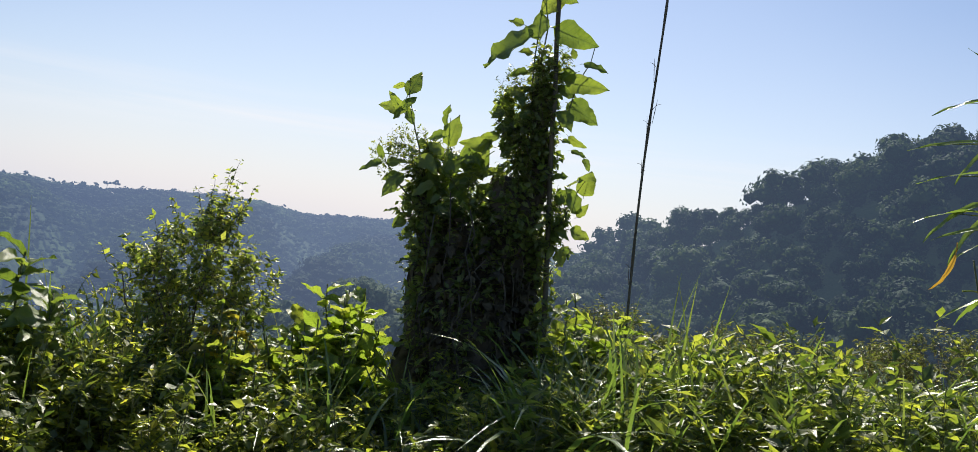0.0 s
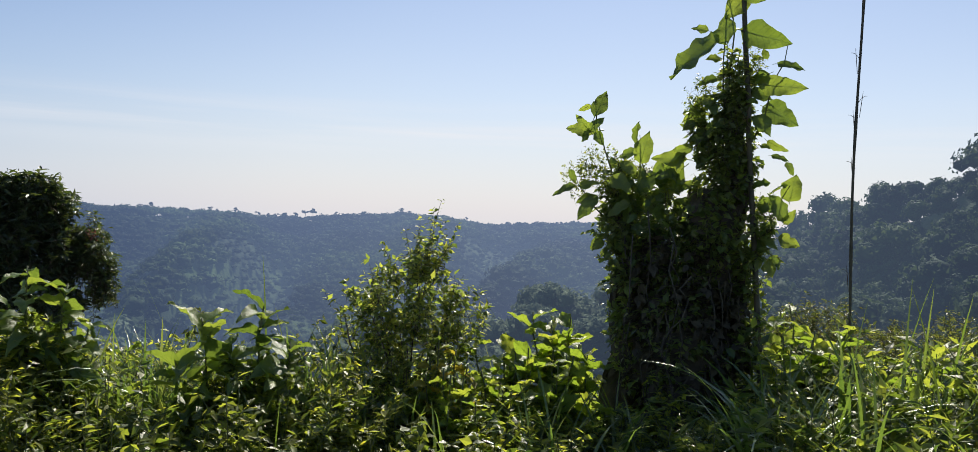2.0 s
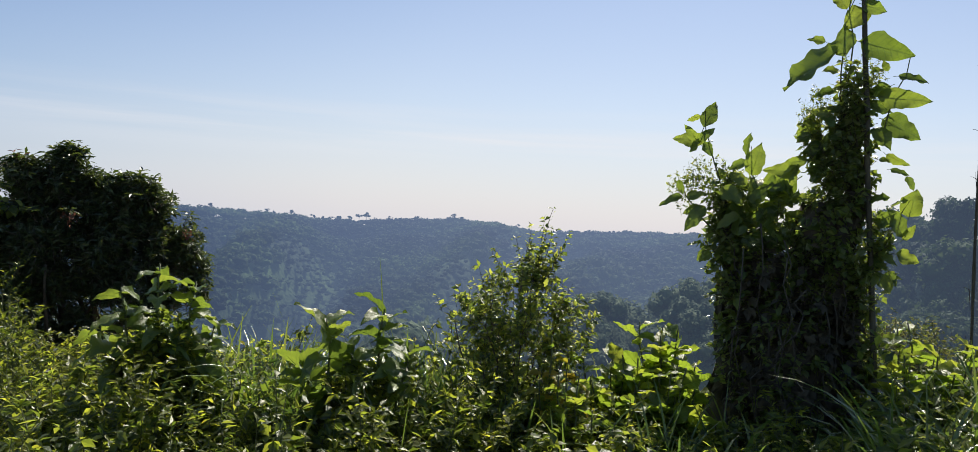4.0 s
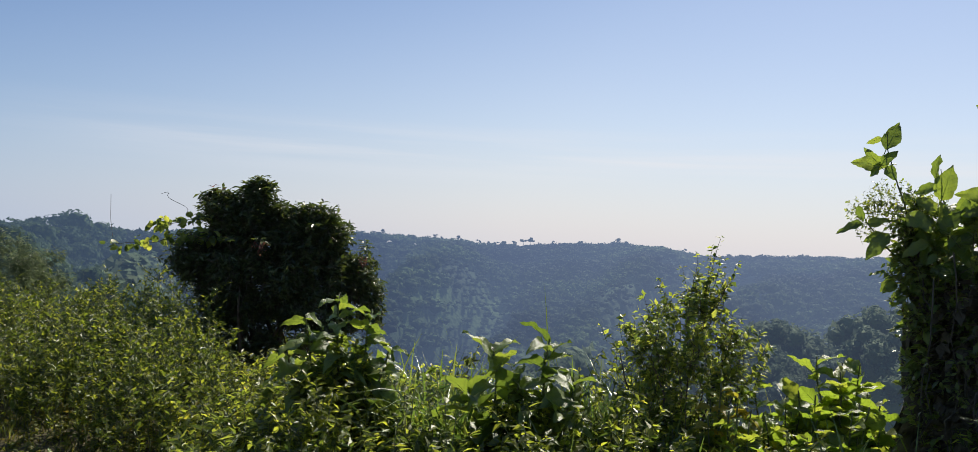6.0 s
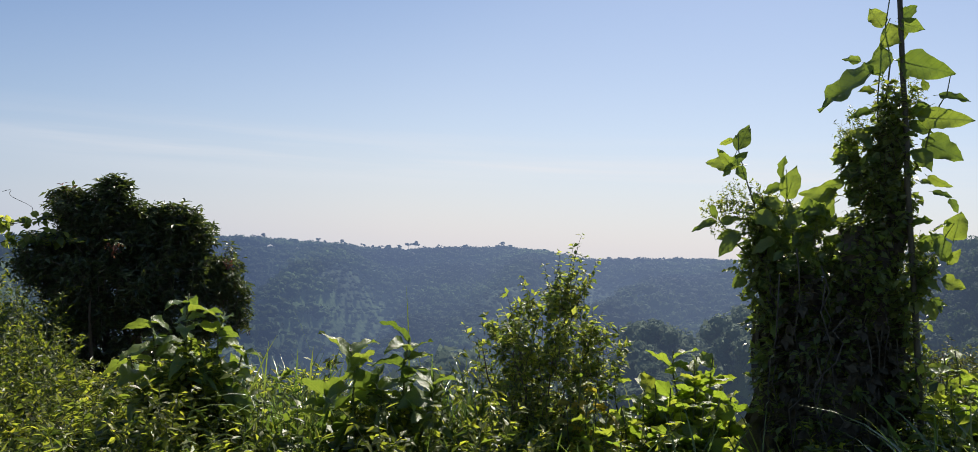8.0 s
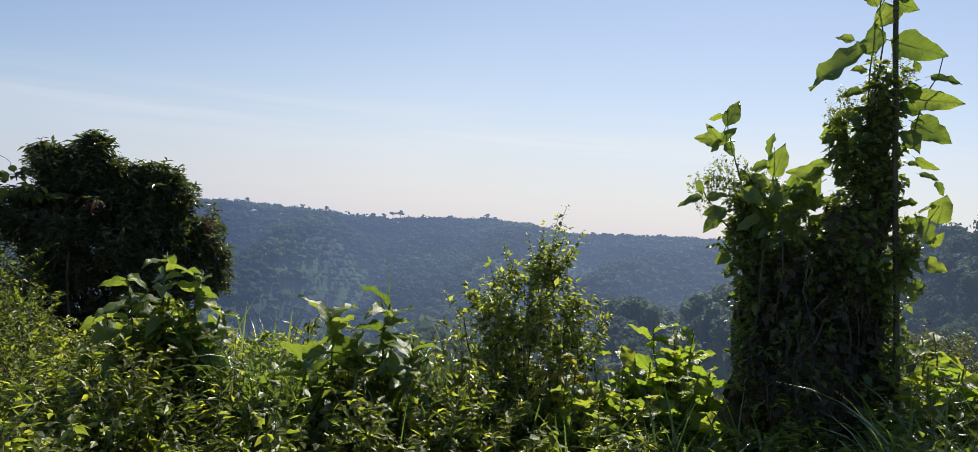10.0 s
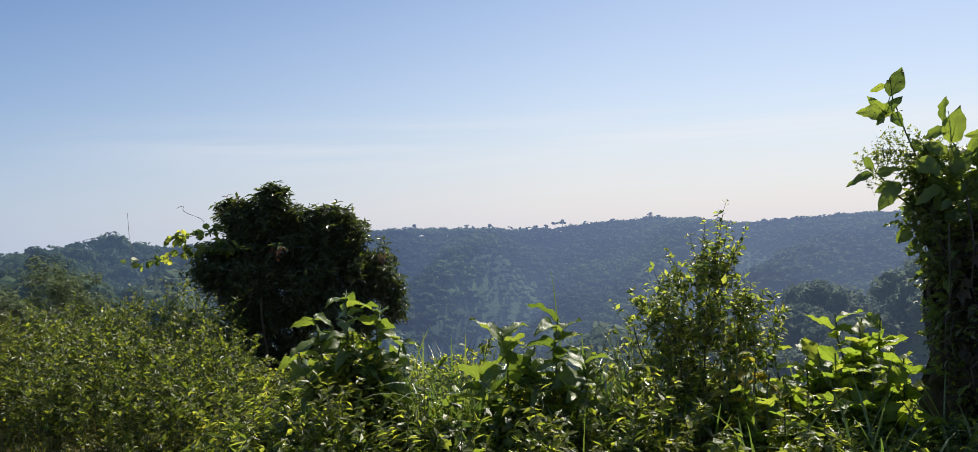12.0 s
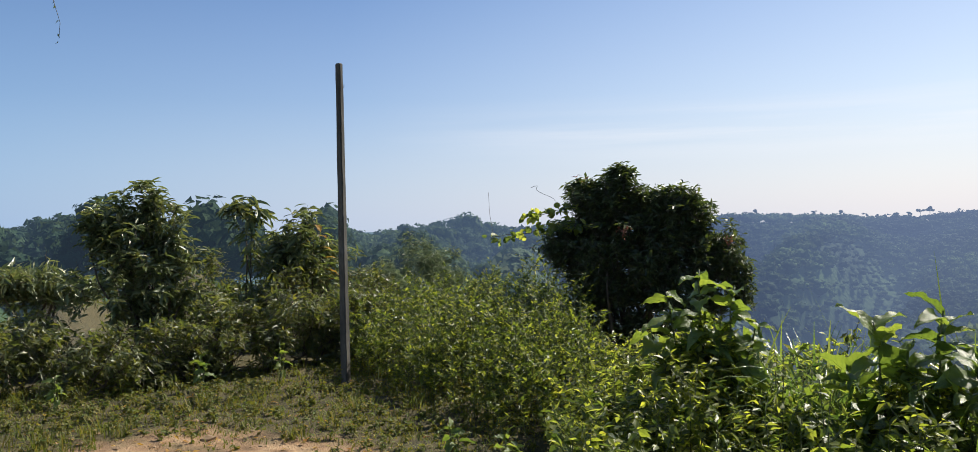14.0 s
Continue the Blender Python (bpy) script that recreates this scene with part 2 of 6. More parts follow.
G = dict(
    weed=leaf_material("weed_leaf", ((0.0, (0.055, 0.070, 0.018)), (0.45, (0.095, 0.110, 0.025)), (0.9, (0.155, 0.155, 0.03)), (1.0, (0.24, 0.17, 0.03))),
                       ((0.1, (0.06, 0.09, 0.012)), (0.5, (0.38, 0.46, 0.04)), (0.85, (0.74, 0.79, 0.07)), (1.0, (0.72, 0.56, 0.05))), share=0.52, rough=0.38),
    bank=leaf_material("bank_leaf", ((0.0, (0.060, 0.082, 0.028)), (0.5, (0.095, 0.12, 0.038)), (1.0, (0.15, 0.16, 0.05))),
                       ((0.1, (0.06, 0.11, 0.015)), (0.5, (0.28, 0.38, 0.035)), (0.9, (0.70, 0.76, 0.07))), share=0.45, rough=0.42),
    tall_weed=leaf_material("tall_weed_leaf", ((0.0, (0.036, 0.050, 0.017)), (0.5, (0.064, 0.080, 0.024)), (1.0, (0.115, 0.12, 0.034))),
                       ((0.1, (0.04, 0.07, 0.010)), (0.5, (0.21, 0.29, 0.025)), (0.9, (0.62, 0.68, 0.05))), share=0.42, rough=0.42),
    vine=leaf_material("vine_leaf", ((0.0, (0.055, 0.076, 0.034)), (0.5, (0.092, 0.12, 0.05)), (1.0, (0.14, 0.165, 0.065))),
                       ((0.0, (0.19, 0.29, 0.04)), (0.5, (0.34, 0.45, 0.05)), (1.0, (0.50, 0.55, 0.07))), share=0.42, rough=0.36),
    big=leaf_material("broad_leaf", ((0.0, (0.055, 0.090, 0.026)), (0.5, (0.085, 0.13, 0.036)), (1.0, (0.13, 0.165, 0.042))),
                      ((0.0, (0.17, 0.26, 0.03)), (0.5, (0.30, 0.41, 0.045)), (1.0, (0.46, 0.55, 0.06))), own=True, noise_scale=9.0, rough=0.38, share=0.41),
    grass=leaf_material("grass_blade", ((0.0, (0.06, 0.10, 0.028)), (0.6, (0.10, 0.15, 0.038)), (1.0, (0.18, 0.20, 0.06))),
                        ((0.0, (0.16, 0.27, 0.04)), (0.6, (0.26, 0.38, 0.05)), (1.0, (0.42, 0.44, 0.10))), rough=0.24, share=0.38),
    dark=leaf_material("dark_tree_leaf", ((0.0, (0.030, 0.042, 0.022)), (0.5, (0.052, 0.070, 0.034)), (1.0, (0.095, 0.115, 0.05))),
                       ((0.0, (0.08, 0.13, 0.02)), (0.5, (0.15, 0.21, 0.03)), (1.0, (0.26, 0.31, 0.05))), share=0.26, rough=0.36),
    tree=leaf_material("tree_leaf", ((0.0, (0.070, 0.095, 0.048)), (0.5, (0.12, 0.145, 0.07)), (1.0, (0.19, 0.20, 0.095))),
                       ((0.0, (0.14, 0.19, 0.05)), (0.5, (0.23, 0.28, 0.06)), (1.0, (0.38, 0.37, 0.07))), share=0.3, rough=0.33),
    turf=leaf_material("worn_turf", ((0.0, (0.062, 0.095, 0.012)), (0.5, (0.105, 0.118, 0.015)), (1.0, (0.165, 0.130, 0.028))),
                       ((0.0, (0.14, 0.20, 0.015)), (0.5, (0.27, 0.29, 0.03)), (1.0, (0.45, 0.34, 0.05))), share=0.38, rough=0.65),
    fresh=leaf_material("fresh_leaf", ((0.0, (0.06, 0.095, 0.02)), (0.5, (0.09, 0.13, 0.03)), (1.0, (0.14, 0.16, 0.035))),
                        ((0.0, (0.28, 0.42, 0.03)), (0.5, (0.42, 0.56, 0.05)), (1.0, (0.58, 0.62, 0.06))), own=True, noise_scale=9.0, rough=0.36, share=0.5),
    yellow=leaf_material("yellow_leaf", ((0.0, (0.16, 0.15, 0.02)), (1.0, (0.30, 0.22, 0.03))), ((0.0, (0.55, 0.52, 0.04)), (1.0, (0.75, 0.55, 0.05))), own=True),
    soil=plain_material("dry_soil", ((0.0, (0.14, 0.09, 0.05)), (1.0, (0.34, 0.24, 0.14))), 12, 0.95),
    scrub=leaf_material("scrub_leaf", ((0.0, (0.036, 0.046, 0.020)), (0.5, (0.066, 0.078, 0.031)), (1.0, (0.115, 0.115, 0.044))),
                        ((0.0, (0.13, 0.18, 0.03)), (0.5, (0.25, 0.30, 0.04)), (1.0, (0.44, 0.42, 0.05))), share=0.34, rough=0.4),
    bush=leaf_material("shrub_leaf", ((0.0, (0.050, 0.075, 0.028)), (0.5, (0.085, 0.115, 0.038)), (1.0, (0.14, 0.16, 0.05))),
                       ((0.1, (0.12, 0.18, 0.03)), (0.5, (0.40, 0.50, 0.06)), (0.9, (0.76, 0.78, 0.10))), share=0.52, rough=0.4),
    feather=leaf_material("feathery_leaf", ((0.0, (0.07, 0.10, 0.060)), (0.5, (0.11, 0.14, 0.085)), (1.0, (0.16, 0.19, 0.11))),
                          ((0.0, (0.13, 0.18, 0.08)), (1.0, (0.25, 0.30, 0.13))), share=0.35, rough=0.5),
    withered=leaf_material("withered_leaf", ((0.0, (0.036, 0.034, 0.022)), (0.6, (0.066, 0.060, 0.036)), (1.0, (0.12, 0.105, 0.062))), ((0.0, (0.06, 0.045, 0.03)), (1.0, (0.16, 0.11, 0.06))), share=0.3, rough=0.6),
    dry=leaf_material("dry_leaf", ((0.0, (0.22, 0.10, 0.02)), (0.5, (0.34, 0.18, 0.03)), (1.0, (0.40, 0.28, 0.04))),
                      ((0.0, (0.45, 0.20, 0.03)), (1.0, (0.60, 0.42, 0.05)))),
    bloom=leaf_material("red_bract", ((0.0, (0.14, 0.05, 0.03)), (1.0, (0.24, 0.11, 0.07))), ((0.0, (0.22, 0.09, 0.06)), (1.0, (0.32, 0.16, 0.10)))),
    stem=plain_material("green_stem", ((0.0, (0.05, 0.07, 0.02)), (1.0, (0.11, 0.12, 0.04))), 20, 0.6),
    twig=plain_material("brown_twig", ((0.0, (0.045, 0.035, 0.022)), (1.0, (0.13, 0.10, 0.07))), 16, 0.85),
    dead=plain_material("dead_vine", ((0.0, (0.045, 0.040, 0.032)), (0.6, (0.085, 0.075, 0.058)), (1.0, (0.15, 0.13, 0.10))), 9, 0.9, 0.02),
    bamboo=plain_material("weathered_bamboo", ((0.0, (0.030, 0.028, 0.020)), (1.0, (0.10, 0.09, 0.06))), 12, 0.7, 0.003, (1, 1, 0.2)),
    post=plain_material("weathered_concrete", ((0.0, (0.045, 0.042, 0.037)), (0.5, (0.085, 0.078, 0.067)), (1.0, (0.15, 0.138, 0.12))), 7, 0.9, 0.004, (1, 1, 0.35)),
)
G["grass"].node_tree.nodes["Principled BSDF"].inputs["Specular IOR Level"].default_value = 0.95
# green foliage colours; a bluish glow standing for haze is mixed in below
HAZE_GLOW_WOODS = dict(
    near=leaf_material("slope_woods_haze_glow", ((0.0, (0.014, 0.032, 0.022)), (0.5, (0.032, 0.060, 0.032)), (1.0, (0.085, 0.125, 0.046))),
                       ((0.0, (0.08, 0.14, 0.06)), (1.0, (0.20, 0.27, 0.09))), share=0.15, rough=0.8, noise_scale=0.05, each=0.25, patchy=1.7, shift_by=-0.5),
    mid=leaf_material("valley_woods_haze_glow", ((0.0, (0.045, 0.075, 0.050)), (0.5, (0.090, 0.130, 0.075)), (1.0, (0.17, 0.22, 0.10))),
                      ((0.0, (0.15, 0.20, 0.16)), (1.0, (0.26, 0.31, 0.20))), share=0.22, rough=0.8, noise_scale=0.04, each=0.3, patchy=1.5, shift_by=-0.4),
    far=leaf_material("ridge_woods_haze_glow", ((0.1, (0.009, 0.018, 0.012)), (0.5, (0.024, 0.045, 0.020)), (0.9, (0.062, 0.105, 0.030))),
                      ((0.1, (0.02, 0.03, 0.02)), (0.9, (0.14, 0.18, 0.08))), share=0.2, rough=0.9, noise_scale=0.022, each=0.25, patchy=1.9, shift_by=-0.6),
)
for key, fine_scale in (("near", 1.6), ("mid", 1.2), ("far", 0.5)):
    nt = HAZE_GLOW_WOODS[key].node_tree
    bump = next(n for n in nt.nodes if n.type == "BUMP")
    bump.inputs["Strength"].default_value, bump.inputs["Distance"].default_value = 1.0, 0.5 / fine_scale
    fine = bump.inputs["Height"].links[0].from_node
    fine.inputs["Scale"].default_value, fine.inputs["Detail"].default_value = fine_scale, 5.0
    next(n for n in nt.nodes if n.type == "BSDF_PRINCIPLED").inputs["Specular IOR Level"].default_value = 0.08
# the hills are a backdrop; haze over some hundred metres and more is put in as emission: the further, the paler, and
# paler towards the sun
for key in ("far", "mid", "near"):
    nt = HAZE_GLOW_WOODS[key].node_tree
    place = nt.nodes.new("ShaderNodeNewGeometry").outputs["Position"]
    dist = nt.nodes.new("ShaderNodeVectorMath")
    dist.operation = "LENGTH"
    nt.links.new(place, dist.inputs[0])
    haze_share = nt.nodes.new("ShaderNodeMapRange")
    haze_share.inputs[1].default_value, haze_share.inputs[2].default_value = 25.0, 520.0
    haze_share.inputs[3].default_value, haze_share.inputs[4].default_value = 0.0, 0.24
    nt.links.new(dist.outputs["Value"], haze_share.inputs[0])
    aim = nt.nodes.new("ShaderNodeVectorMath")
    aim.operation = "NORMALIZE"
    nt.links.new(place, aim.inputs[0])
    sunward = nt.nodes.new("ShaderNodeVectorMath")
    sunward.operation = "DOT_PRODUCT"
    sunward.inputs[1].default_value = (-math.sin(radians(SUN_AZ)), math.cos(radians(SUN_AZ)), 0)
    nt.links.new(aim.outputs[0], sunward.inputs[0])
    haze_glow_tone = ramp(nt, ((0.35, (0.26, 0.40, 0.64)), (0.80, (0.31, 0.45, 0.80)), (0.97, (0.46, 0.62, 1.0))))
    nt.links.new(sunward.outputs["Value"], haze_glow_tone.inputs[0])
    haze_glow = nt.nodes.new("ShaderNodeEmission")
    nt.links.new(haze_glow_tone.outputs[0], haze_glow.inputs[0])
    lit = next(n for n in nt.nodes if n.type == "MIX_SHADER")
    with_haze_glow = nt.nodes.new("ShaderNodeMixShader")
    nt.links.new(haze_share.outputs[0], with_haze_glow.inputs[0])
    nt.links.new(lit.outputs[0], with_haze_glow.inputs[1])
    nt.links.new(haze_glow.outputs[0], with_haze_glow.inputs[2])
    nt.links.new(with_haze_glow.outputs[0], next(n for n in nt.nodes if n.type == "OUTPUT_MATERIAL").inputs[0])


# ---- geometry helpers ----
class Geo:
    """Gathers corners and faces of one mesh, with a material for each face."""

    def __init__(self):
        self.v, self.t, self.q, self.tm, self.qm, self.n = [], [], [], [], [], 0

    def add(self, verts, tris=None, quads=None, mat=0):
        verts = np.asarray(verts, float).reshape(-1, 3)
        if tris is not None and len(tris):
            tris = np.asarray(tris, int).reshape(-1, 3)
            self.t.append(tris + self.n)
            self.tm.append(np.full(len(tris), mat))
        if quads is not None and len(quads):
            quads = np.asarray(quads, int).reshape(-1, 4)
            self.q.append(quads + self.n)
            self.qm.append(np.full(len(quads), mat))
        self.v.append(verts)
        self.n += len(verts)

    def mesh(self, name, mats, smooth=False):
        me = bpy.data.meshes.new(name)
        v = np.concatenate(self.v)
        t = np.concatenate(self.t) if self.t else np.zeros((0, 3), int)
        q = np.concatenate(self.q) if self.q else np.zeros((0, 4), int)
        loops = np.concatenate([t.ravel(), q.ravel()])
        starts = np.concatenate([np.arange(len(t)) * 3, len(t) * 3 + np.arange(len(q)) * 4])
        mi = np.concatenate(self.tm + self.qm) if (self.tm or self.qm) else np.zeros(0, int)
        me.vertices.add(len(v))
        me.vertices.foreach_set("co", v.astype(np.float32).ravel())
        me.loops.add(len(loops))
        me.loops.foreach_set("vertex_index", loops.astype(np.int32))
        me.polygons.add(len(starts))
        me.polygons.foreach_set("loop_start", starts.astype(np.int32))
        me.polygons.foreach_set("material_index", mi.astype(np.int32))
        me.polygons.foreach_set("use_smooth", np.full(len(starts), smooth))
        me.update(calc_edges=True)
        for m in mats:
            me.materials.append(m)
        return me


def thing(name, at=(0, 0, 0), label="", category="", group="", kind=""):
    ob = new(name)
    ob.location = at
    ob.empty_display_size = 0.1
    return tagged(ob, label, category, group, kind)


def part(name, geo, mats, parent=None, label="", smooth=False):
    ob = new(name, geo.mesh(name, mats if isinstance(mats, (list, tuple)) else [mats], smooth))
    if parent is not None:
        ob.parent = parent
    return tagged(ob, label)


def unit(a):
    return a / (np.linalg.norm(a, axis=-1, keepdims=True) + 1e-9)


SMALL = (np.array([(0, 0, 0), (-0.24, 0.40, 0.06), (0, 0.48, -0.01), (0.24, 0.40, 0.06), (0, 1, -0.10)]),
         np.array([(0, 2, 1), (0, 3, 2), (1, 2, 4), (2, 3, 4)]))
OVAL = (np.array([(0, 0, 0), (-0.20, 0.20, 0.05), (0, 0.24, 0.0), (0.20, 0.20, 0.05), (-0.25, 0.50, 0.05), (0, 0.52, -0.03), (0.25, 0.50, 0.05),
                  (-0.15, 0.80, -0.01), (0, 0.80, -0.09), (0.15, 0.80, -0.01), (0, 1, -0.20)]),
        np.array([(0, 2, 1), (0, 3, 2), (1, 2, 5), (1, 5, 4), (2, 3, 6), (2, 6, 5), (4, 5, 8), (4, 8, 7), (5, 6, 9), (5, 9, 8), (7, 8, 10), (8, 9, 10)]))
CLUMP = (np.array([(-0.5, -0.45, 0), (0.5, -0.4, 0.05), (0.45, 0.5, 0), (-0.4, 0.45, 0.08), (0, 0, 0.2)]),
         np.array([(0, 1, 4), (1, 2, 4), (2, 3, 4), (3, 0, 4)]))


SHARD = (np.array([(-0.5, -0.3, -0.03), (0.5, -0.35, 0.03), (0.0, 0.6, 0.0)]), np.array([(0, 1, 2)]))
FLAKE = (np.array([(-0.5, 0.1, -0.08), (0.1, -0.5, -0.08), (0.5, 0.0, 0.1), (-0.1, 0.55, 0.06)]), np.array([(0, 1, 2), (0, 2, 3)]))


def leaves(geo, kind, pos, way, up, size, wide=1.0, mat=0):
    """Many leaves at once: where, along which way, with which upper side."""
    pos, way, up = np.asarray(pos, float), unit(np.asarray(way, float)), np.asarray(up, float)
    n = len(pos)
    size = np.broadcast_to(np.asarray(size, float), (n,))[:, None, None]
    wide = np.broadcast_to(np.asarray(wide, float), (n,))[:, None, None]
    x = unit(np.cross(way, up))
    z = np.cross(x, way)
    tv, tf = kind
    v = pos[:, None] + size * (tv[None, :, :1] * wide * x[:, None] + tv[None, :, 1:2] * way[:, None] + tv[None, :, 2:] * z[:, None])
    f = tf[None] + (np.arange(n) * len(tv))[:, None, None]
    geo.add(v.reshape(-1, 3), tris=f.reshape(-1, 3), mat=mat)


def tube(geo, pts, radii, sides=4, mat=0, cap=True):
    pts = np.asarray(pts, float)
    k = len(pts)
    radii = np.broadcast_to(np.asarray(radii, float), (k,))
    d = unit(np.gradient(pts, axis=0))
    ref = np.where(np.abs(d[:, 2:]) > 0.9, [[1.0, 0, 0]], [[0, 0, 1.0]])
    a = unit(np.cross(d, ref))
    b = np.cross(d, a)
    th = np.arange(sides) * 2 * np.pi / sides
    ring = pts[:, None] + radii[:, None, None] * (np.cos(th)[None, :, None] * a[:, None] + np.sin(th)[None, :, None] * b[:, None])
    i, j = np.meshgrid(np.arange(k - 1), np.arange(sides), indexing="ij")
    j2 = (j + 1) % sides
    q = np.stack([i * sides + j, i * sides + j2, (i + 1) * sides + j2, (i + 1) * sides + j], -1).reshape(-1, 4)
    tris = [(k * sides - sides, k * sides - sides + s, k * sides - sides + s + 1) for s in range(1, sides - 1)] if cap else None
    geo.add(ring.reshape(-1, 3), tris, q, mat)


def rnd(n, s=1.0):
    return rng.normal(0, s, (n, 3))


def bow(a, b, sag=0.0, n=5, wob=0.0):
    """A line of n points from a to b, bent by sag downwards, with a wobble."""
    a, b = np.asarray(a, float), np.asarray(b, float)
    s = np.linspace(0, 1, n)[:, None]
    p = a + (b - a) * s
    p[:, 2] -= sag * (s[:, 0] ** 2 - s[:, 0] * 0)
    p[:, 2] += sag * s[:, 0]
    if wob:
        w = rnd(n, wob)
        w[0] = 0
        p += w
    return p


def in_blob(n, c, r, shell=0.55):
    """n places in an ellipsoid, most of them towards its outside."""
    d = unit(rnd(n))
    k = rng.uniform(shell ** 3, 1, n)[:, None] ** (1 / 3)
    return np.asarray(c) + d * k * np.asarray(r), d


def spray(wood, foliage, blobs, hub, n, leaf, size, per=9, kind=SMALL, twig=0.003, reach=0.28, wide=1.0, droop=0.25, mat=0, shell=0.5, rise=0.5):
    """Twigs with leaves in a crown made of blobs (centre, radii, weight); hub(p) gives where a twig springs from."""
    w = np.array([b[2] for b in blobs], float)
    w /= w.sum()
    for k, (c, r, _) in enumerate(blobs):
        m = int(round(n * w[k]))
        tip, out = in_blob(m, c, r, shell)
        root = np.array([hub(p) for p in tip])
        go = tip - root
        ln = np.linalg.norm(go, axis=1, keepdims=True) + 1e-6
        start = tip - go / ln * np.minimum(ln, reach)
        way = unit(unit(go) * 0.5 + out * 0.5 + np.array([0, 0, rise]) + rnd(m, 0.35))
        start = tip - way * reach * rng.uniform(0.6, 1.2, (m, 1))
        for s, e in zip(start, tip):
            tube(wood, np.stack([s, e]), (twig, twig * 0.4), 3, 0, False)
        s = rng.uniform(0.1, 1.0, (m, per, 1))
        pos = start[:, None] + (tip - start)[:, None] * s
        side = unit(np.cross(way, unit(rnd(m))))[:, None]
        other = np.cross(way[:, None], side)
        ang = np.arange(per)[None, :, None] * 2.4 + rng.uniform(0, 6, (m, 1, 1))
        lw = unit(way[:, None] * 0.55 + np.cos(ang) * side + np.sin(ang) * other + rng.normal(0, 0.25, (m, per, 3)) + np.array([0, 0, -droop]))
        up = unit(np.array([0, 0, 1.0]) + rng.normal(0, 0.45, (m, per, 3)))
        leaves(foliage, kind, pos.reshape(-1, 3), lw.reshape(-1, 3), up.reshape(-1, 3), (size * rng.uniform(0.55, 1.25, m * per)), wide, mat)


# ---- the land ----
def table(az, rows):
    a = np.array(rows, float)
    return [np.interp(az, a[:, 0], a[:, k]) for k in range(1, a.shape[1])]


# bearing, height angle of the skyline, how far it is
SKYLINE = [(-180, 0.5, 260), (-60, 8, 190), (-40, 10.0, 165), (-18.6, 10.1, 165), (-17, 9.8, 165), (-14, 8.9, 165), (-10.9, 7.9, 165), (-8.7, 6.9, 168), (-6.2, 5.0, 170), (-4, 3.4, 175), (-1.3, 2.3, 190),
           (3.6, 0.7, 230), (8, 0.1, 330), (13.5, -0.1, 450), (17, -0.15, 450), (23, -0.5, 450), (29, 0.05, 450), (38, -0.45, 450), (45, -0.1, 440), (50, 0.0, 420),
           (60, -0.2, 350), (65, -0.1, 300), (70, -0.5, 260), (74, -0.9, 210), (75.3, 0.1, 125), (76.5, 0.9, 120), (78, 0.8, 120), (80.5, 0.25, 130), (84, 0.3, 180), (94, 0.3, 180), (120, 1.0, 220), (180, 0.5, 260)]
# bearing, and heights at 7.5, 12, 40, 80, 130 and 220 m
FALL = [(-180, 0, 0, 0, 0, 0, 0), (-70, 0, 0, -2, -4, 0, 6), (-30, -0.1, -1.5, -12, -20, -2, 10), (-14, -0.15, -1.8, -13, -22, -5, 10), (-9, -0.2, -2.0, -14, -24, -9, 10), (-5, -0.2, -2.0, -14, -27, -20, 4), (2, -0.2, -2.2, -15, -28, -23, -12), (5, -0.2, -2.2, -15, -28, -16, -20),
        (13.5, -0.2, -2.2, -16, -30, -12.5, -42), (17, -0.2, -2.2, -16, -30, -15.5, -44), (20, -0.2, -2.2, -16, -31, -17.5, -46), (25, -0.2, -2.2, -16, -32, -19.5, -48), (32, -0.15, -2.0, -15, -31, -23, -48), (40, -0.1, -1.8, -14, -30, -31, -48), (52, 0, -0.8, -9, -20, -30, -40), (62, 0, -0.1, -5, -10, -14, -20),
        (72, 0, 0.0, -3.5, -7, -8, -12), (77, 0, 0, -3, -6, -2, -4), (90, 0, 0, -2.5, -6, -6, -4), (110, 0, 0, -1, -2, -2, 0), (150, 0, 0, 0, 0, 0, 0), (180, 0, 0, 0, 0, 0, 0)]


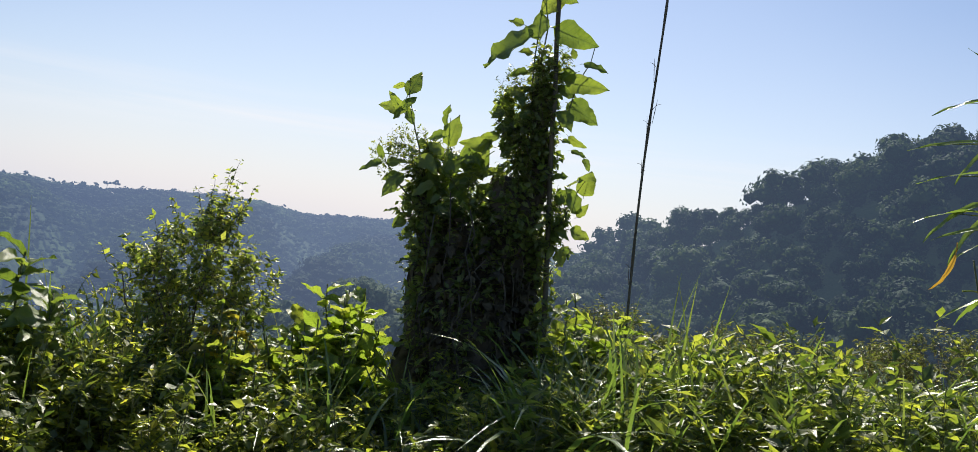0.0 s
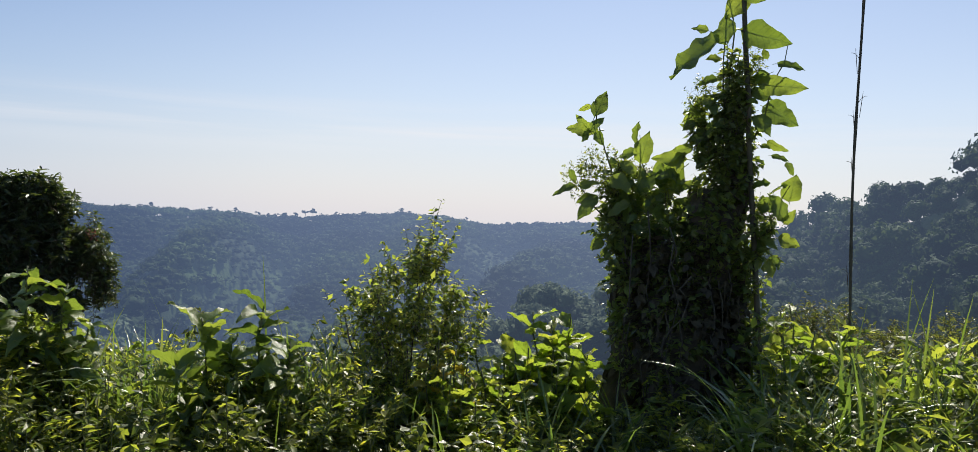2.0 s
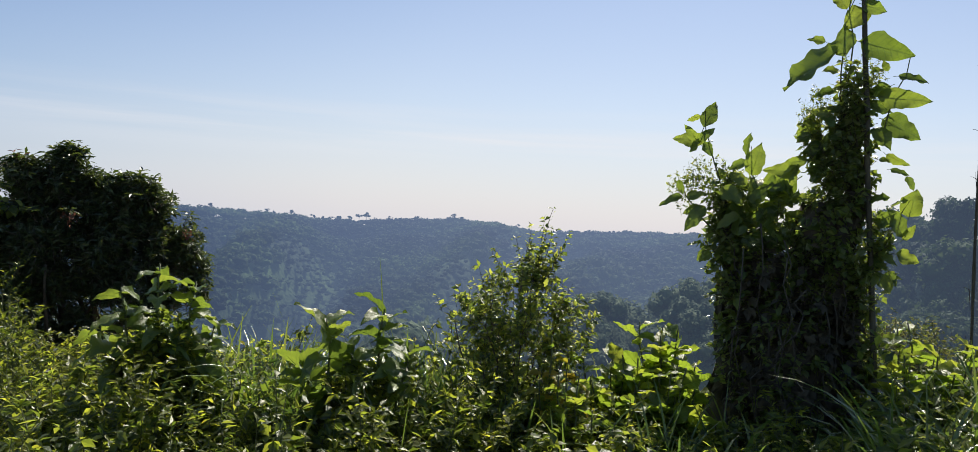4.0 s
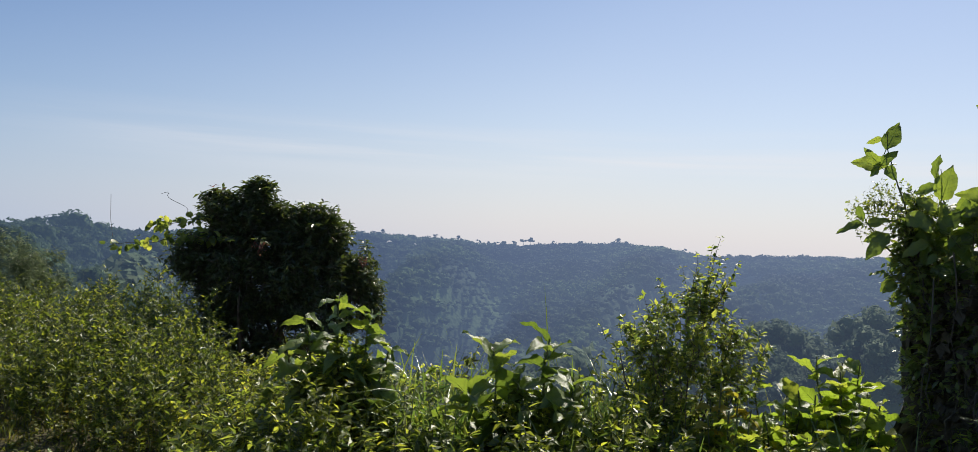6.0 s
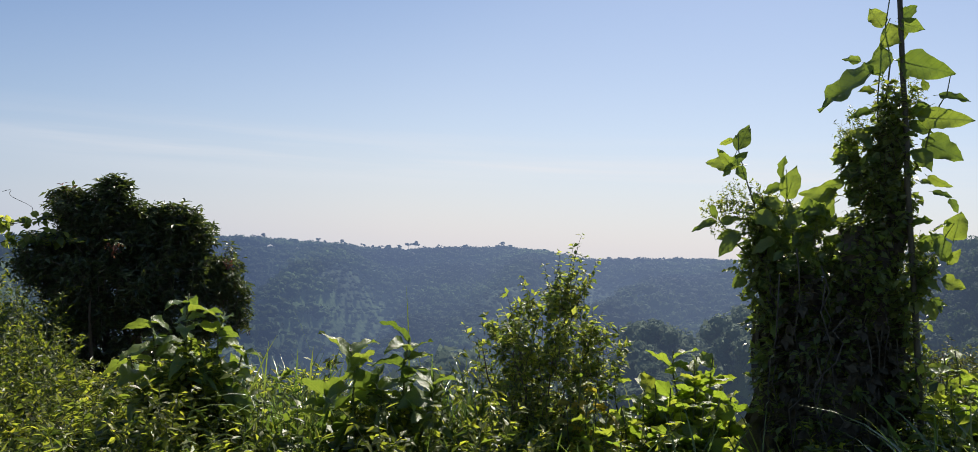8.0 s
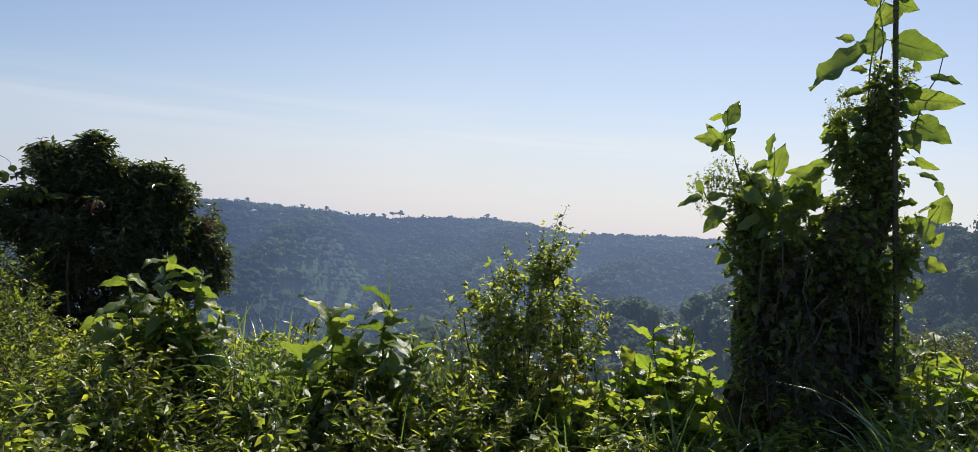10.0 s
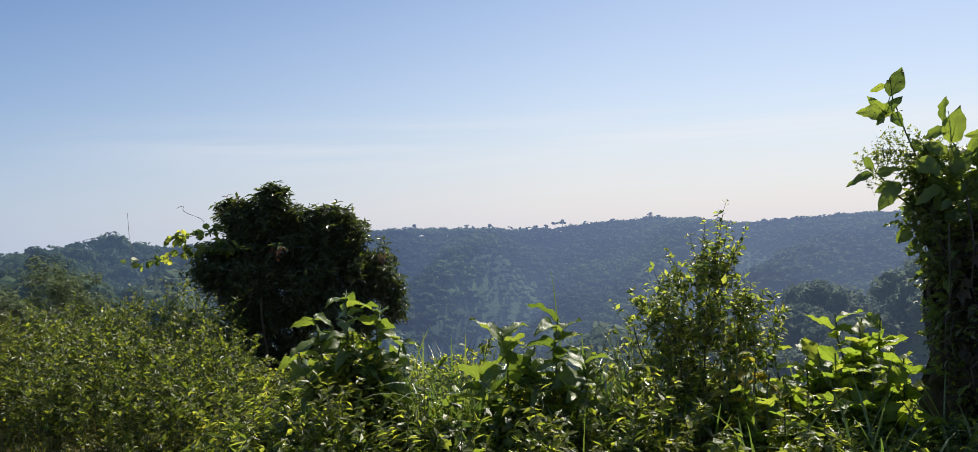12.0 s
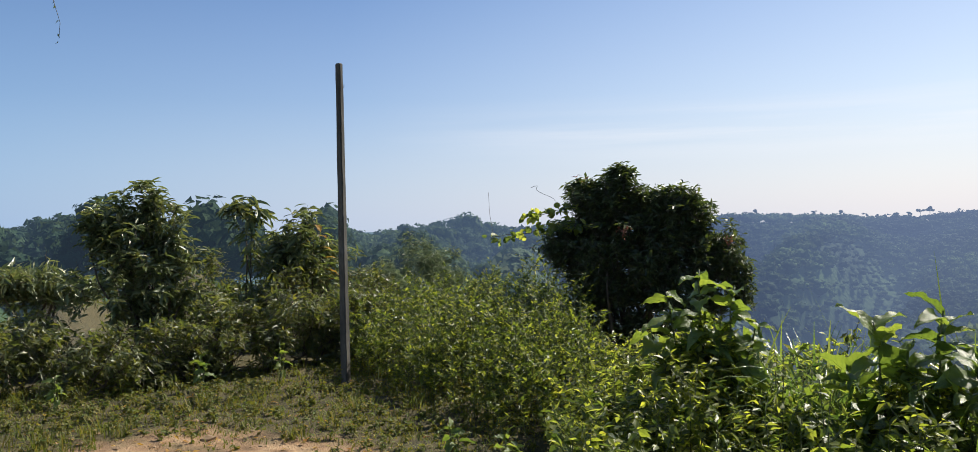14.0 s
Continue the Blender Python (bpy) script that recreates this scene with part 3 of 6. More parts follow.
def land(x, y):
    """Height of the ground."""
    x, y = np.atleast_1d(np.asarray(x, float)), np.atleast_1d(np.asarray(y, float))
    r = np.hypot(x, y)
    az = np.degrees(np.arctan2(-x, y))
    el, top_r = table(az, SKYLINE)
    z7, z12, z40, z80, z130, z220 = table(az, FALL)
    top = 1.7 + top_r * np.tan(np.radians(el)) - np.interp(top_r, [120, 250, 450], [8.0, 7.5, 2.8]) + np.interp(az, [-40, -20, -12, -6, 2, 8], [0.2, 0.4, 1.0, 2.0, 2.0, 0.0])
    near_top = np.clip((top_r - 220) / 110, 0, 1)
    r130 = np.where(top_r < 140, top_r * 0.75, 130)
    radii = np.stack([0 * r, 0 * r + 4.5, 0 * r + 7.5, 0 * r + 12, 0 * r + 40, 0 * r + 80, r130, r130 + (220 - 130) * near_top + 2, top_r, top_r * 1.35, top_r * 2.2, 0 * r + 4000])
    z_far = z220 * near_top + (1 - near_top) * (z130 * 0.9 + top * 0.1)
    zs = np.stack([0 * r, 0 * r, z7, z12, z40, z80, z130, z_far, top, top - 18, top * 0.3 - 35, 0 * r - 60])
    out = np.empty_like(r)
    out[:] = zs[-1]
    for k in range(len(radii) - 1):
        m = (r >= radii[k]) & (r < radii[k + 1])
        s = (r - radii[k]) / np.maximum(radii[k + 1] - radii[k], 1e-6)
        s = s * s * (3 - 2 * s) * 0.6 + s * 0.4
        out = np.where(m, zs[k] + (zs[k + 1] - zs[k]) * s, out)
    waves = np.sin(x * 0.11 + 1.3 * np.sin(y * 0.07)) * np.cos(y * 0.09 + 0.8 * np.sin(x * 0.05))
    gullies = np.sin(az * 0.9 + 0.02 * r + 1.2 * np.sin(r * 0.021))
    slope_part = np.clip((r - 20) / 60, 0, 1) * np.clip((top_r - r) / (0.35 * top_r), 0, 1)
    spurs = np.sin(az * 0.42 + 2.3 * np.sin(r * 0.015 + az * 0.05) + 0.6) * np.clip((r - 210) / 60, 0, 1)
    out = out + waves * slope_part * 1.8 + gullies * slope_part * (2.8 + 5 * np.clip((r - 210) / 60, 0, 1)) + spurs * slope_part * 12
    fine = 0.02 * np.sin(x * 3.1 + 2 * np.sin(y * 1.3)) * np.cos(y * 2.7 + 1.5 * np.sin(x * 1.9)) + 0.008 * np.sin(x * 11 + 3 * np.sin(y * 7)) * np.cos(y * 9.0)
    return out + fine * np.clip((r - 1) / 3, 0, 1)


def land_mesh():
    az = np.radians(np.concatenate([np.arange(-180, -30, 3.0), np.arange(-30, 100, 0.8), np.arange(100, 180, 3.0)]))
    r = np.concatenate([np.arange(0.3, 4, 0.5), np.arange(4, 12, 0.11), np.geomspace(12, 90, 40), np.arange(94, 480, 4.5), np.geomspace(490, 4000, 14)])
    A, Rr = np.meshgrid(az, r, indexing="ij")
    x, y = -Rr * np.sin(A), Rr * np.cos(A)
    z = land(x.ravel(), y.ravel()).reshape(x.shape) - 2.0 * np.clip((Rr - 60) / 25, 0, 1)
    na, nr = x.shape
    g = Geo()
    i, j = np.meshgrid(np.arange(na), np.arange(nr - 1), indexing="ij")
    i2 = (i + 1) % na
    q = np.stack([i * nr + j, i * nr + j + 1, i2 * nr + j + 1, i2 * nr + j], -1).reshape(-1, 4)
    v = np.stack([x, y, z], -1).reshape(-1, 3)
    c = np.array([[0, 0, float(land(0, 0)[0])]])
    tris = [(na * nr, ((k + 1) % na) * nr, k * nr) for k in range(na)]
    g.add(np.concatenate([v, c]), np.array(tris)[:, [0, 2, 1]], q)
    fx, fy = v[q].mean(1)[:, 0], v[q].mean(1)[:, 1]
    fr, fa = np.hypot(fx, fy), np.degrees(np.arctan2(-fx, fy))
    kind = np.where(fr < 85, 0, np.where((fa > 7) & (fa < 63) & (fr > 205), 2, 1))
    g.qm = [kind]
    return g


def ground_material():
    m = bpy.data.materials.new("soil_and_turf")
    m.use_nodes = True
    nt = m.node_tree
    n, l = nt.nodes, nt.links
    p = n["Principled BSDF"]
    p.inputs["Roughness"].default_value = 0.95
    tc = n.new("ShaderNodeTexCoord")
    big, mid, fine = (n.new("ShaderNodeTexNoise") for _ in range(3))
    for t, s, d in ((big, 0.9, 5), (mid, 5.0, 6), (fine, 60.0, 4)):
        t.inputs["Scale"].default_value, t.inputs["Detail"].default_value = s, d
        l.new(tc.outputs["Object"], t.inputs["Vector"])
    turf = ramp(nt, ((0.3, (0.036, 0.032, 0.010)), (0.55, (0.070, 0.057, 0.018)), (0.75, (0.13, 0.092, 0.038))))
    l.new(mid.outputs[0], turf.inputs[0])
    soil = ramp(nt, ((0.3, (0.12, 0.072, 0.036)), (0.48, (0.27, 0.165, 0.085)), (0.68, (0.46, 0.31, 0.175))))
    l.new(mid.outputs[0], soil.inputs[0])
    # the worn track: a strip along the near edge of the clearing
    spot = n.new("ShaderNodeVectorMath")
    spot.operation = "DISTANCE"
    spot.inputs[1].default_value = (-5.9, 0.1, 0)
    l.new(tc.outputs["Object"], spot.inputs[0])
    wob = n.new("ShaderNodeMath")
    wob.operation = "MULTIPLY_ADD"
    wob.inputs[1].default_value = 2.6
    l.new(big.outputs[0], wob.inputs[0])
    l.new(spot.outputs["Value"], wob.inputs[2])
    wob2 = n.new("ShaderNodeMath")
    wob2.operation = "MULTIPLY_ADD"
    wob2.inputs[1].default_value = 1.2
    l.new(mid.outputs[0], wob2.inputs[0])
    l.new(wob.outputs[0], wob2.inputs[2])
    mask = n.new("ShaderNodeMapRange")
    mask.inputs[1].default_value, mask.inputs[2].default_value = 3.75, 3.3
    l.new(wob2.outputs[0], mask.inputs[0])
    mix = n.new("ShaderNodeMix")
    mix.data_type = "RGBA"
    l.new(mask.outputs[0], mix.inputs[0])
    l.new(turf.outputs[0], mix.inputs[6])
    l.new(soil.outputs[0], mix.inputs[7])
    l.new(mix.outputs[2], p.inputs["Base Color"])
    add = n.new("ShaderNodeMath")
    l.new(mid.outputs[0], add.inputs[0])
    l.new(fine.outputs[0], add.inputs[1])
    b = n.new("ShaderNodeBump")
    b.inputs["Strength"].default_value, b.inputs["Distance"].default_value = 0.8, 0.03
    l.new(add.outputs[0], b.inputs["Height"])
    l.new(b.outputs[0], p.inputs["Normal"])
    return m


# distant ground shares the woods materials, with their emitted haze
ground = part("ground", land_mesh(), [ground_material(), HAZE_GLOW_WOODS["near"], HAZE_GLOW_WOODS["far"]], smooth=True)
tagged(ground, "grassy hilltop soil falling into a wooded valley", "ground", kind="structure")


def polar(az, r):
    a = np.radians(az)
    return -r * np.sin(a), r * np.cos(a)


def ball(levels):
    """Corners and faces of a round ball of triangles."""
    bm = bmesh.new()
    bmesh.ops.create_icosphere(bm, subdivisions=levels, radius=1.0)
    v = np.array([v.co for v in bm.verts])
    f = np.array([[w.index for w in p.verts] for p in bm.faces])
    bm.free()
    return v, f


def woods(name, label, az0, az1, r0, r1, gap, crown, sprigs, mat, tall=1.0, leafy=2.25, wild=0.42, flake=FLAKE, glades=9.0, uneven=0.0, rounds=1, body=0.76, spread=0.28, boughs=0):
    """A wood on a hillside: lobed crowns with loose sprigs on them, in one object. r0 and r1 may be functions of the bearing."""
    g = Geo()
    f0 = r0 if callable(r0) else (lambda a: r0 + 0 * a)
    f1 = r1 if callable(r1) else (lambda a: r1 + 0 * a)
    lo, hi = float(np.min(f0(np.linspace(az0, az1, 60)))), float(np.max(f1(np.linspace(az0, az1, 60))))
    az, r = [], []
    for ring in np.arange(lo, hi, gap * 0.72):
        k = int(radians(az1 - az0) * ring / gap)
        az.append(az0 + (np.arange(k) + rng.uniform(-0.45, 0.45, k) + rng.uniform()) * (az1 - az0) / k)
        r.append(ring + rng.uniform(-0.45, 0.45, k) * gap)
    az, r = np.concatenate(az), np.concatenate(r)
    ok = (r > f0(az)) & (r < f1(az))
    az, r = az[ok], r[ok]
    x, y = polar(az, r)
    open_ = np.sin(x * 0.045 + 2 * np.sin(y * 0.027)) * np.cos(y * 0.04 + 1.5 * np.sin(x * 0.033)) + rng.normal(0, 0.12, len(x))
    low = np.where((open_ > glades) & (r < 0.93 * f1(az)), 0.5, 1.0)      # scrubby glades
    n = len(az)
    patch = np.sin(x * 0.07 + 2 * np.sin(y * 0.031)) * np.cos(y * 0.063 + 1.5 * np.sin(x * 0.043))
    size = crown * np.clip(rng.lognormal(0, spread, n), 0.55, 1.5) * (1 + 0.14 * patch) * low
    mid = np.stack([x, y, land(x, y) + size * (0.28 + uneven * rng.uniform(-0.5, 1, n)) * tall], -1)
    stretch = np.stack([rng.uniform(0.85, 1.2, n), rng.uniform(0.85, 1.2, n), tall * rng.uniform(0.75, 1.15, n)], -1) * size[:, None] * 0.5
    if boughs:                                 # each crown is a heap of smaller leafy heads
        k = boughs
        to = unit(rng.normal(0, 1, (n, k, 3)) + np.array([0, 0, 0.45]))
        mid = (mid[:, None] + to * stretch[:, None] * rng.uniform(0.35, 0.75, (n, k, 1))).reshape(-1, 3)
        stretch = (stretch[:, None] * rng.uniform(0.36, 0.62, (n, k, 1)) * np.array([1.1, 1.1, 0.9])).reshape(-1, 3)
        size, sprigs, n = np.repeat(size, k) * 0.5, sprigs // k, n * k
    ph = rng.uniform(0, 6.28, (n, 1, 5))

    def lobes(d):
        a = np.sin(d[..., 0] * 4.2 + ph[..., 0]) * np.cos(d[..., 1] * 4.0 + ph[..., 1]) + np.sin(d[..., 2] * 4.6 + d[..., 0] * 2 + ph[..., 2])
        c = np.sin(d[..., 0] * 9 + ph[..., 3]) * np.sin(d[..., 1] * 8.5 + d[..., 2] * 6 + ph[..., 4])
        e = np.sin(d[..., 0] * 17 + 3 * d[..., 1] + ph[..., 1]) * np.sin(d[..., 1] * 18 + ph[..., 0]) * np.sin(d[..., 2] * 16 + ph[..., 3])
        return 1 + 0.13 * a + 0.10 * c + 0.10 * e

    bv, bf = ball(rounds)
    d = np.broadcast_to(bv[None], (n, len(bv), 3))
    v = mid[:, None] + d * (lobes(d) * body)[..., None] * stretch[:, None]
    g.add(v.reshape(-1, 3), (bf[None] + (np.arange(n) * len(bv))[:, None, None]).reshape(-1, 3))
    d = unit(rng.normal(0, 1, (n, sprigs, 3)) + np.array([0, 0, 0.35]))
    pos = mid[:, None] + d * (lobes(d) * rng.uniform(0.84, 1.03, (n, sprigs)))[..., None] * stretch[:, None]
    way = unit(np.cross(d, rng.normal(0, 1, d.shape)) + 0.25 * d)
    up = unit(d + rng.normal(0, wild, d.shape))
    leaves(g, flake, pos.reshape(-1, 3), way.reshape(-1, 3), up.reshape(-1, 3), (size[:, None] * leafy / math.sqrt(sprigs) * rng.uniform(0.6, 1.3, (n, sprigs))).ravel())
    ob = part(name, g, mat, smooth=True)
    return tagged(ob, label, "woods", kind="stuff")


sky_r = lambda a: table(a, SKYLINE)[1]
# woods and hill trees glow faintly with the haze put in their materials
woods("backdrop_ridge", "hazy blue wooded ridge across the valley", 7, 63, lambda a: sky_r(a) * 0.5, lambda a: sky_r(a) * 1.02, 3.9, 4.9, 28, HAZE_GLOW_WOODS["far"], 0.55, 1.25, 0.3, SHARD, 0.4, body=0.84)
woods("backdrop_spur", "dark green woods on a spur in the valley", 3, 37, 100, 165, 4.2, 5.0, 420, HAZE_GLOW_WOODS["mid"], leafy=1.75, wild=0.36, uneven=0.22, flake=SHARD, spread=0.4, boughs=7)
woods("backdrop_hill", "dark wooded steep hillside in shade", -23, 8, 112, lambda a: np.minimum(sky_r(a) * 1.02, 225), 4.4, 5.6, 540, HAZE_GLOW_WOODS["near"], leafy=1.75, wild=0.36, uneven=0.22, tall=1.05, flake=SHARD, spread=0.42, boughs=7)
woods("backdrop_valley", "green woods below the ridge", 30, 66, 110, 240, 5.2, 5.8, 70, HAZE_GLOW_WOODS["mid"], leafy=2.2, wild=0.34, flake=SHARD)
woods("backdrop_rise", "wooded rolling hills behind the clearing", 62, 97, 105, lambda a: np.minimum(sky_r(a) * 1.02, 310), 5.0, 6.0, 350, HAZE_GLOW_WOODS["near"], leafy=1.75, wild=0.36, uneven=0.10, flake=SHARD, spread=0.4, boughs=7)


# ---- small trees on the skyline ----
def skyline_tree(az, size, lean=0.0):
    r = float(sky_r(np.array([az]))[0]) * 0.99
    x, y = polar(az, r)
    z = float(land(x, y)[0]) + 1.7
    t = thing("tree", (x, y, z), "small lone tree on the ridge line", "tree", "trees on the ridge")
    w = Geo()
    tube(w, [(0, 0, -1), (0.1, 0, size * 0.5), (0.2 + lean, 0, size * 0.9)], (0.14, 0.10, 0.05), 5)
    part("trunk", w, HAZE_GLOW_WOODS["far"], t)
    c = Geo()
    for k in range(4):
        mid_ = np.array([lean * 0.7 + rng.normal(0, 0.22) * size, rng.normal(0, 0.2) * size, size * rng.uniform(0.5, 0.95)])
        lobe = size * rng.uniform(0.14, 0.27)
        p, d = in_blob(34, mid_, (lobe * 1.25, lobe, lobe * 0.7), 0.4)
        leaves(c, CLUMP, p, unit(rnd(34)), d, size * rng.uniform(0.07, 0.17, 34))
    part("crown", c, HAZE_GLOW_WOODS["far"], t)
    return t


def hillside_tree(az, back, tall, wide, mat, pointed=0.0):
    """A tree that stands clear of the canopy on a nearer hill."""
    r = float(sky_r(np.array([az]))[0]) * back
    x, y = polar(az, r)
    t = thing("tree", (x, y, float(land(x, y)[0]) - 4.6), "broad-crowned tree rising above the wooded hillside", "tree", "trees on the hillside")
    w = Geo()
    tube(w, [(0, 0, -2), (0.1, 0.05, tall * 0.45), (0.0, 0.1, tall * 0.85)], (0.28, 0.2, 0.08), 6)
    for k in range(5):
        a = k * 2.2
        tube(w, [(0, 0, tall * 0.45), (wide * 0.25 * math.cos(a), wide * 0.25 * math.sin(a), tall * 0.68), (wide * 0.42 * math.cos(a), wide * 0.42 * math.sin(a), tall * 0.85)], (0.12, 0.08, 0.04), 4)
    part("trunk", w, mat, t)
    c = Geo()
    for k in range(11):
        a, h = k * 2.4, rng.uniform(0.42, 1.0)
        spread_ = wide * 0.38 * (1 - pointed * (h - 0.5) * 1.7) * rng.uniform(0.4, 1.0)
        lobe = wide * rng.uniform(0.22, 0.36) * (1 - 0.5 * pointed)
        p, d = in_blob(200, (spread_ * math.cos(a), spread_ * math.sin(a), tall * h), (lobe, lobe, lobe * 0.75), 0.7)
        leaves(c, SHARD, p, unit(np.cross(d, rnd(200)) + 0.2 * d), unit(d + rnd(200, 0.34)), rng.uniform(0.18, 0.36, 200))
    part("crown", c, mat, t)
    return t


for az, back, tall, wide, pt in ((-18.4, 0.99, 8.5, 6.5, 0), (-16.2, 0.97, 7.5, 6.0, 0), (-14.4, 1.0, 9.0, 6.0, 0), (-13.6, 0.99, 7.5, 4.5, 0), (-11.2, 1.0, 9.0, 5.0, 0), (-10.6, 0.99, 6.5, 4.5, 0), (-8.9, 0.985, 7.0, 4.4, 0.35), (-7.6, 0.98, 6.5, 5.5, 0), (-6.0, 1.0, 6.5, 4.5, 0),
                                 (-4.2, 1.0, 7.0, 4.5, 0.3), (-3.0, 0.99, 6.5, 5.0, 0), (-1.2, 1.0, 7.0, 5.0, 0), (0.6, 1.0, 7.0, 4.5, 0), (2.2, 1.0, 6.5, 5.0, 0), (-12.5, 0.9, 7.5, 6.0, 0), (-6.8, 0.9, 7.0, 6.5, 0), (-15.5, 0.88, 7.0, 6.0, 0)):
    hillside_tree(az, back, tall, wide, HAZE_GLOW_WOODS["near"], pt)
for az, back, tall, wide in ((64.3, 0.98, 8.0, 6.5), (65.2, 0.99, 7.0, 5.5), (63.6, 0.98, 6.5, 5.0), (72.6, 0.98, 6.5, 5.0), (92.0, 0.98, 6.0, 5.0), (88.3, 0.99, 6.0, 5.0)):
    hillside_tree(az, back, tall, wide, HAZE_GLOW_WOODS["near"])
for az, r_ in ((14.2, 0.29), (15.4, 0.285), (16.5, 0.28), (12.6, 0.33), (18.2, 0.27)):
    hillside_tree(az, r_, rng.uniform(6.0, 7.5), rng.uniform(5.0, 6.5), HAZE_GLOW_WOODS["mid"])

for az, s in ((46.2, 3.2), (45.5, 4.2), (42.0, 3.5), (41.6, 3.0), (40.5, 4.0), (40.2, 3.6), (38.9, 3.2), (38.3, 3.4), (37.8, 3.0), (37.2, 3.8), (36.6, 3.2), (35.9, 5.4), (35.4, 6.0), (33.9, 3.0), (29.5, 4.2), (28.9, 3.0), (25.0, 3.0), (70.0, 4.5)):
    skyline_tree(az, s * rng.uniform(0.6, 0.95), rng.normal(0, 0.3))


# ---- broad leaves, each an object of its own ----
TINY = (np.array([(0, 0, 0), (-0.24, 0.42, 0.07), (0.24, 0.42, 0.07), (0, 1, -0.08)]), np.array([(0, 3, 1), (0, 2, 3)]))


def broad_leaf_mesh(name, wide, heart=0.0, droop=0.25, rag=0.03, mat="big", twist=0.0):
    """One broad leaf, a unit long along +y: blade folded at the midrib, drawn out to a tip, with a wavy torn rim and a short stalk."""
    rows, cols = 13, 5
    g = Geo()
    v = []
    ph = wide * 40 + droop * 17
    for i in range(rows):
        s = i / (rows - 1)
        half = wide * 0.52 * (math.sin(math.pi * min(1, s ** 0.72)) ** 0.8 + 0.015) * (1 - 0.30 * s ** 3)
        if i == rows - 1:
            half = 0.004
        roll = twist * s * s
        for j in range(cols):
            u = j / (cols - 1) * 2 - 1
            rim = 1 + rag * abs(u) * (2.2 * math.sin(s * 11 + ph * (1 if u > 0 else 1.7)) + 1.3 * math.sin(s * 27 + ph + u) + rng.normal(0, 0.7))
            x = u * half * rim
            y = s - heart * abs(u) ** 1.5 * (1 - s) ** 2 + rag * abs(u) * rng.normal(0, 0.25)
            z = abs(u) * half * 0.34 + wide * (0.10 * math.sin(u * 4 + s * 9 + ph) + 0.07 * math.sin(s * 19 + u * 3 + ph)) * abs(u)
            x, z = x * math.cos(roll) - z * math.sin(roll), x * math.sin(roll) + z * math.cos(roll)
            bend = droop * s * 1.15                      # the blade arches over
            v.append((x, y * math.cos(bend * 0.7) + z * math.sin(bend), z * math.cos(bend) - droop * s * s * (1 - 0.25 * s)))
    q = [(i * cols + j, i * cols + j + 1, (i + 1) * cols + j + 1, (i + 1) * cols + j) for i in range(rows - 1) for j in range(cols - 1)]
    g.add(v, None, q)
    tube(g, [(0, -0.22, -0.06), (0, -0.1, -0.01), (0, 0.0, 0.0), (0, 0.5, -droop * 0.25 - 0.004)], (0.013, 0.012, 0.011, 0.004), 4)
    return g.mesh(name, [G[mat]], True)


LEAF_OVAL = [broad_leaf_mesh("leaf", 0.46, 0.0, 0.45), broad_leaf_mesh("leaf", 0.40, 0.0, 0.6, 0.04, twist=0.3), broad_leaf_mesh("leaf", 0.50, 0.05, 0.32, twist=-0.3), broad_leaf_mesh("leaf", 0.43, 0.0, 0.75)]
LEAF_HANG = [broad_leaf_mesh("leaf", 0.50, 0.0, 0.9, 0.04, twist=0.4), broad_leaf_mesh("leaf", 0.46, 0.0, 1.15, 0.05), broad_leaf_mesh("leaf", 0.54, 0.05, 0.75, 0.04, twist=-0.4), broad_leaf_mesh("leaf", 0.42, 0.0, 1.0, 0.03, twist=-0.2)]
LEAF_HEART = [broad_leaf_mesh("leaf", 0.66, 0.16, 0.16, 0.03, twist=0.3), broad_leaf_mesh("leaf", 0.56, 0.12, 0.3, 0.04), broad_leaf_mesh("leaf", 0.72, 0.2, 0.10, 0.045, twist=-0.3), broad_leaf_mesh("leaf", 0.48, 0.05, 0.45, 0.03, twist=0.5)]
LEAF_STAND = {w: [broad_leaf_mesh("leaf", w, 0.12 * w, 0.14, 0.032, twist=0.2), broad_leaf_mesh("leaf", w * 1.06, 0.15 * w, 0.22, 0.045, twist=-0.25)] for w in (0.4, 0.5, 0.6, 0.8)}
LEAF_FRESH = [broad_leaf_mesh("leaf", 0.52, 0.05, 0.4, 0.04, "fresh"), broad_leaf_mesh("leaf", 0.46, 0.0, 0.7, 0.04, "fresh", 0.3), broad_leaf_mesh("leaf", 0.58, 0.1, 0.25, 0.05, "fresh", -0.3)]
LEAF_LANCE = [broad_leaf_mesh("leaf", 0.22, 0.0, 0.35), broad_leaf_mesh("leaf", 0.26, 0.0, 0.2)]
LEAF_YELLOW = [broad_leaf_mesh("leaf", 0.5, 0.0, 0.6, 0.03, "yellow"), broad_leaf_mesh("leaf", 0.46, 0.0, 0.4, 0.03, "fresh")]
LEAF_DRY = [broad_leaf_mesh("leaf", 0.30, 0.0, 0.4, 0.05, "dry")]


def leaf_at(kinds, parent, pos, way, up, size, label="", base=None):
    """Hang one broad leaf on a plant; pos is in the world."""
    way = Vector(way).normalized()
    x = way.cross(Vector(up)).normalized()
    z = x.cross(way)
    m = Matrix((x, way, z)).transposed().to_4x4()
    ob = new("leaf", kinds[int(rng.integers(len(kinds)))])
    ob.parent = parent
    ob.matrix_basis = Matrix.Translation(Vector(pos) - (base or parent).location) @ m @ Matrix.Scale(size, 4)
    return tagged(ob, label)


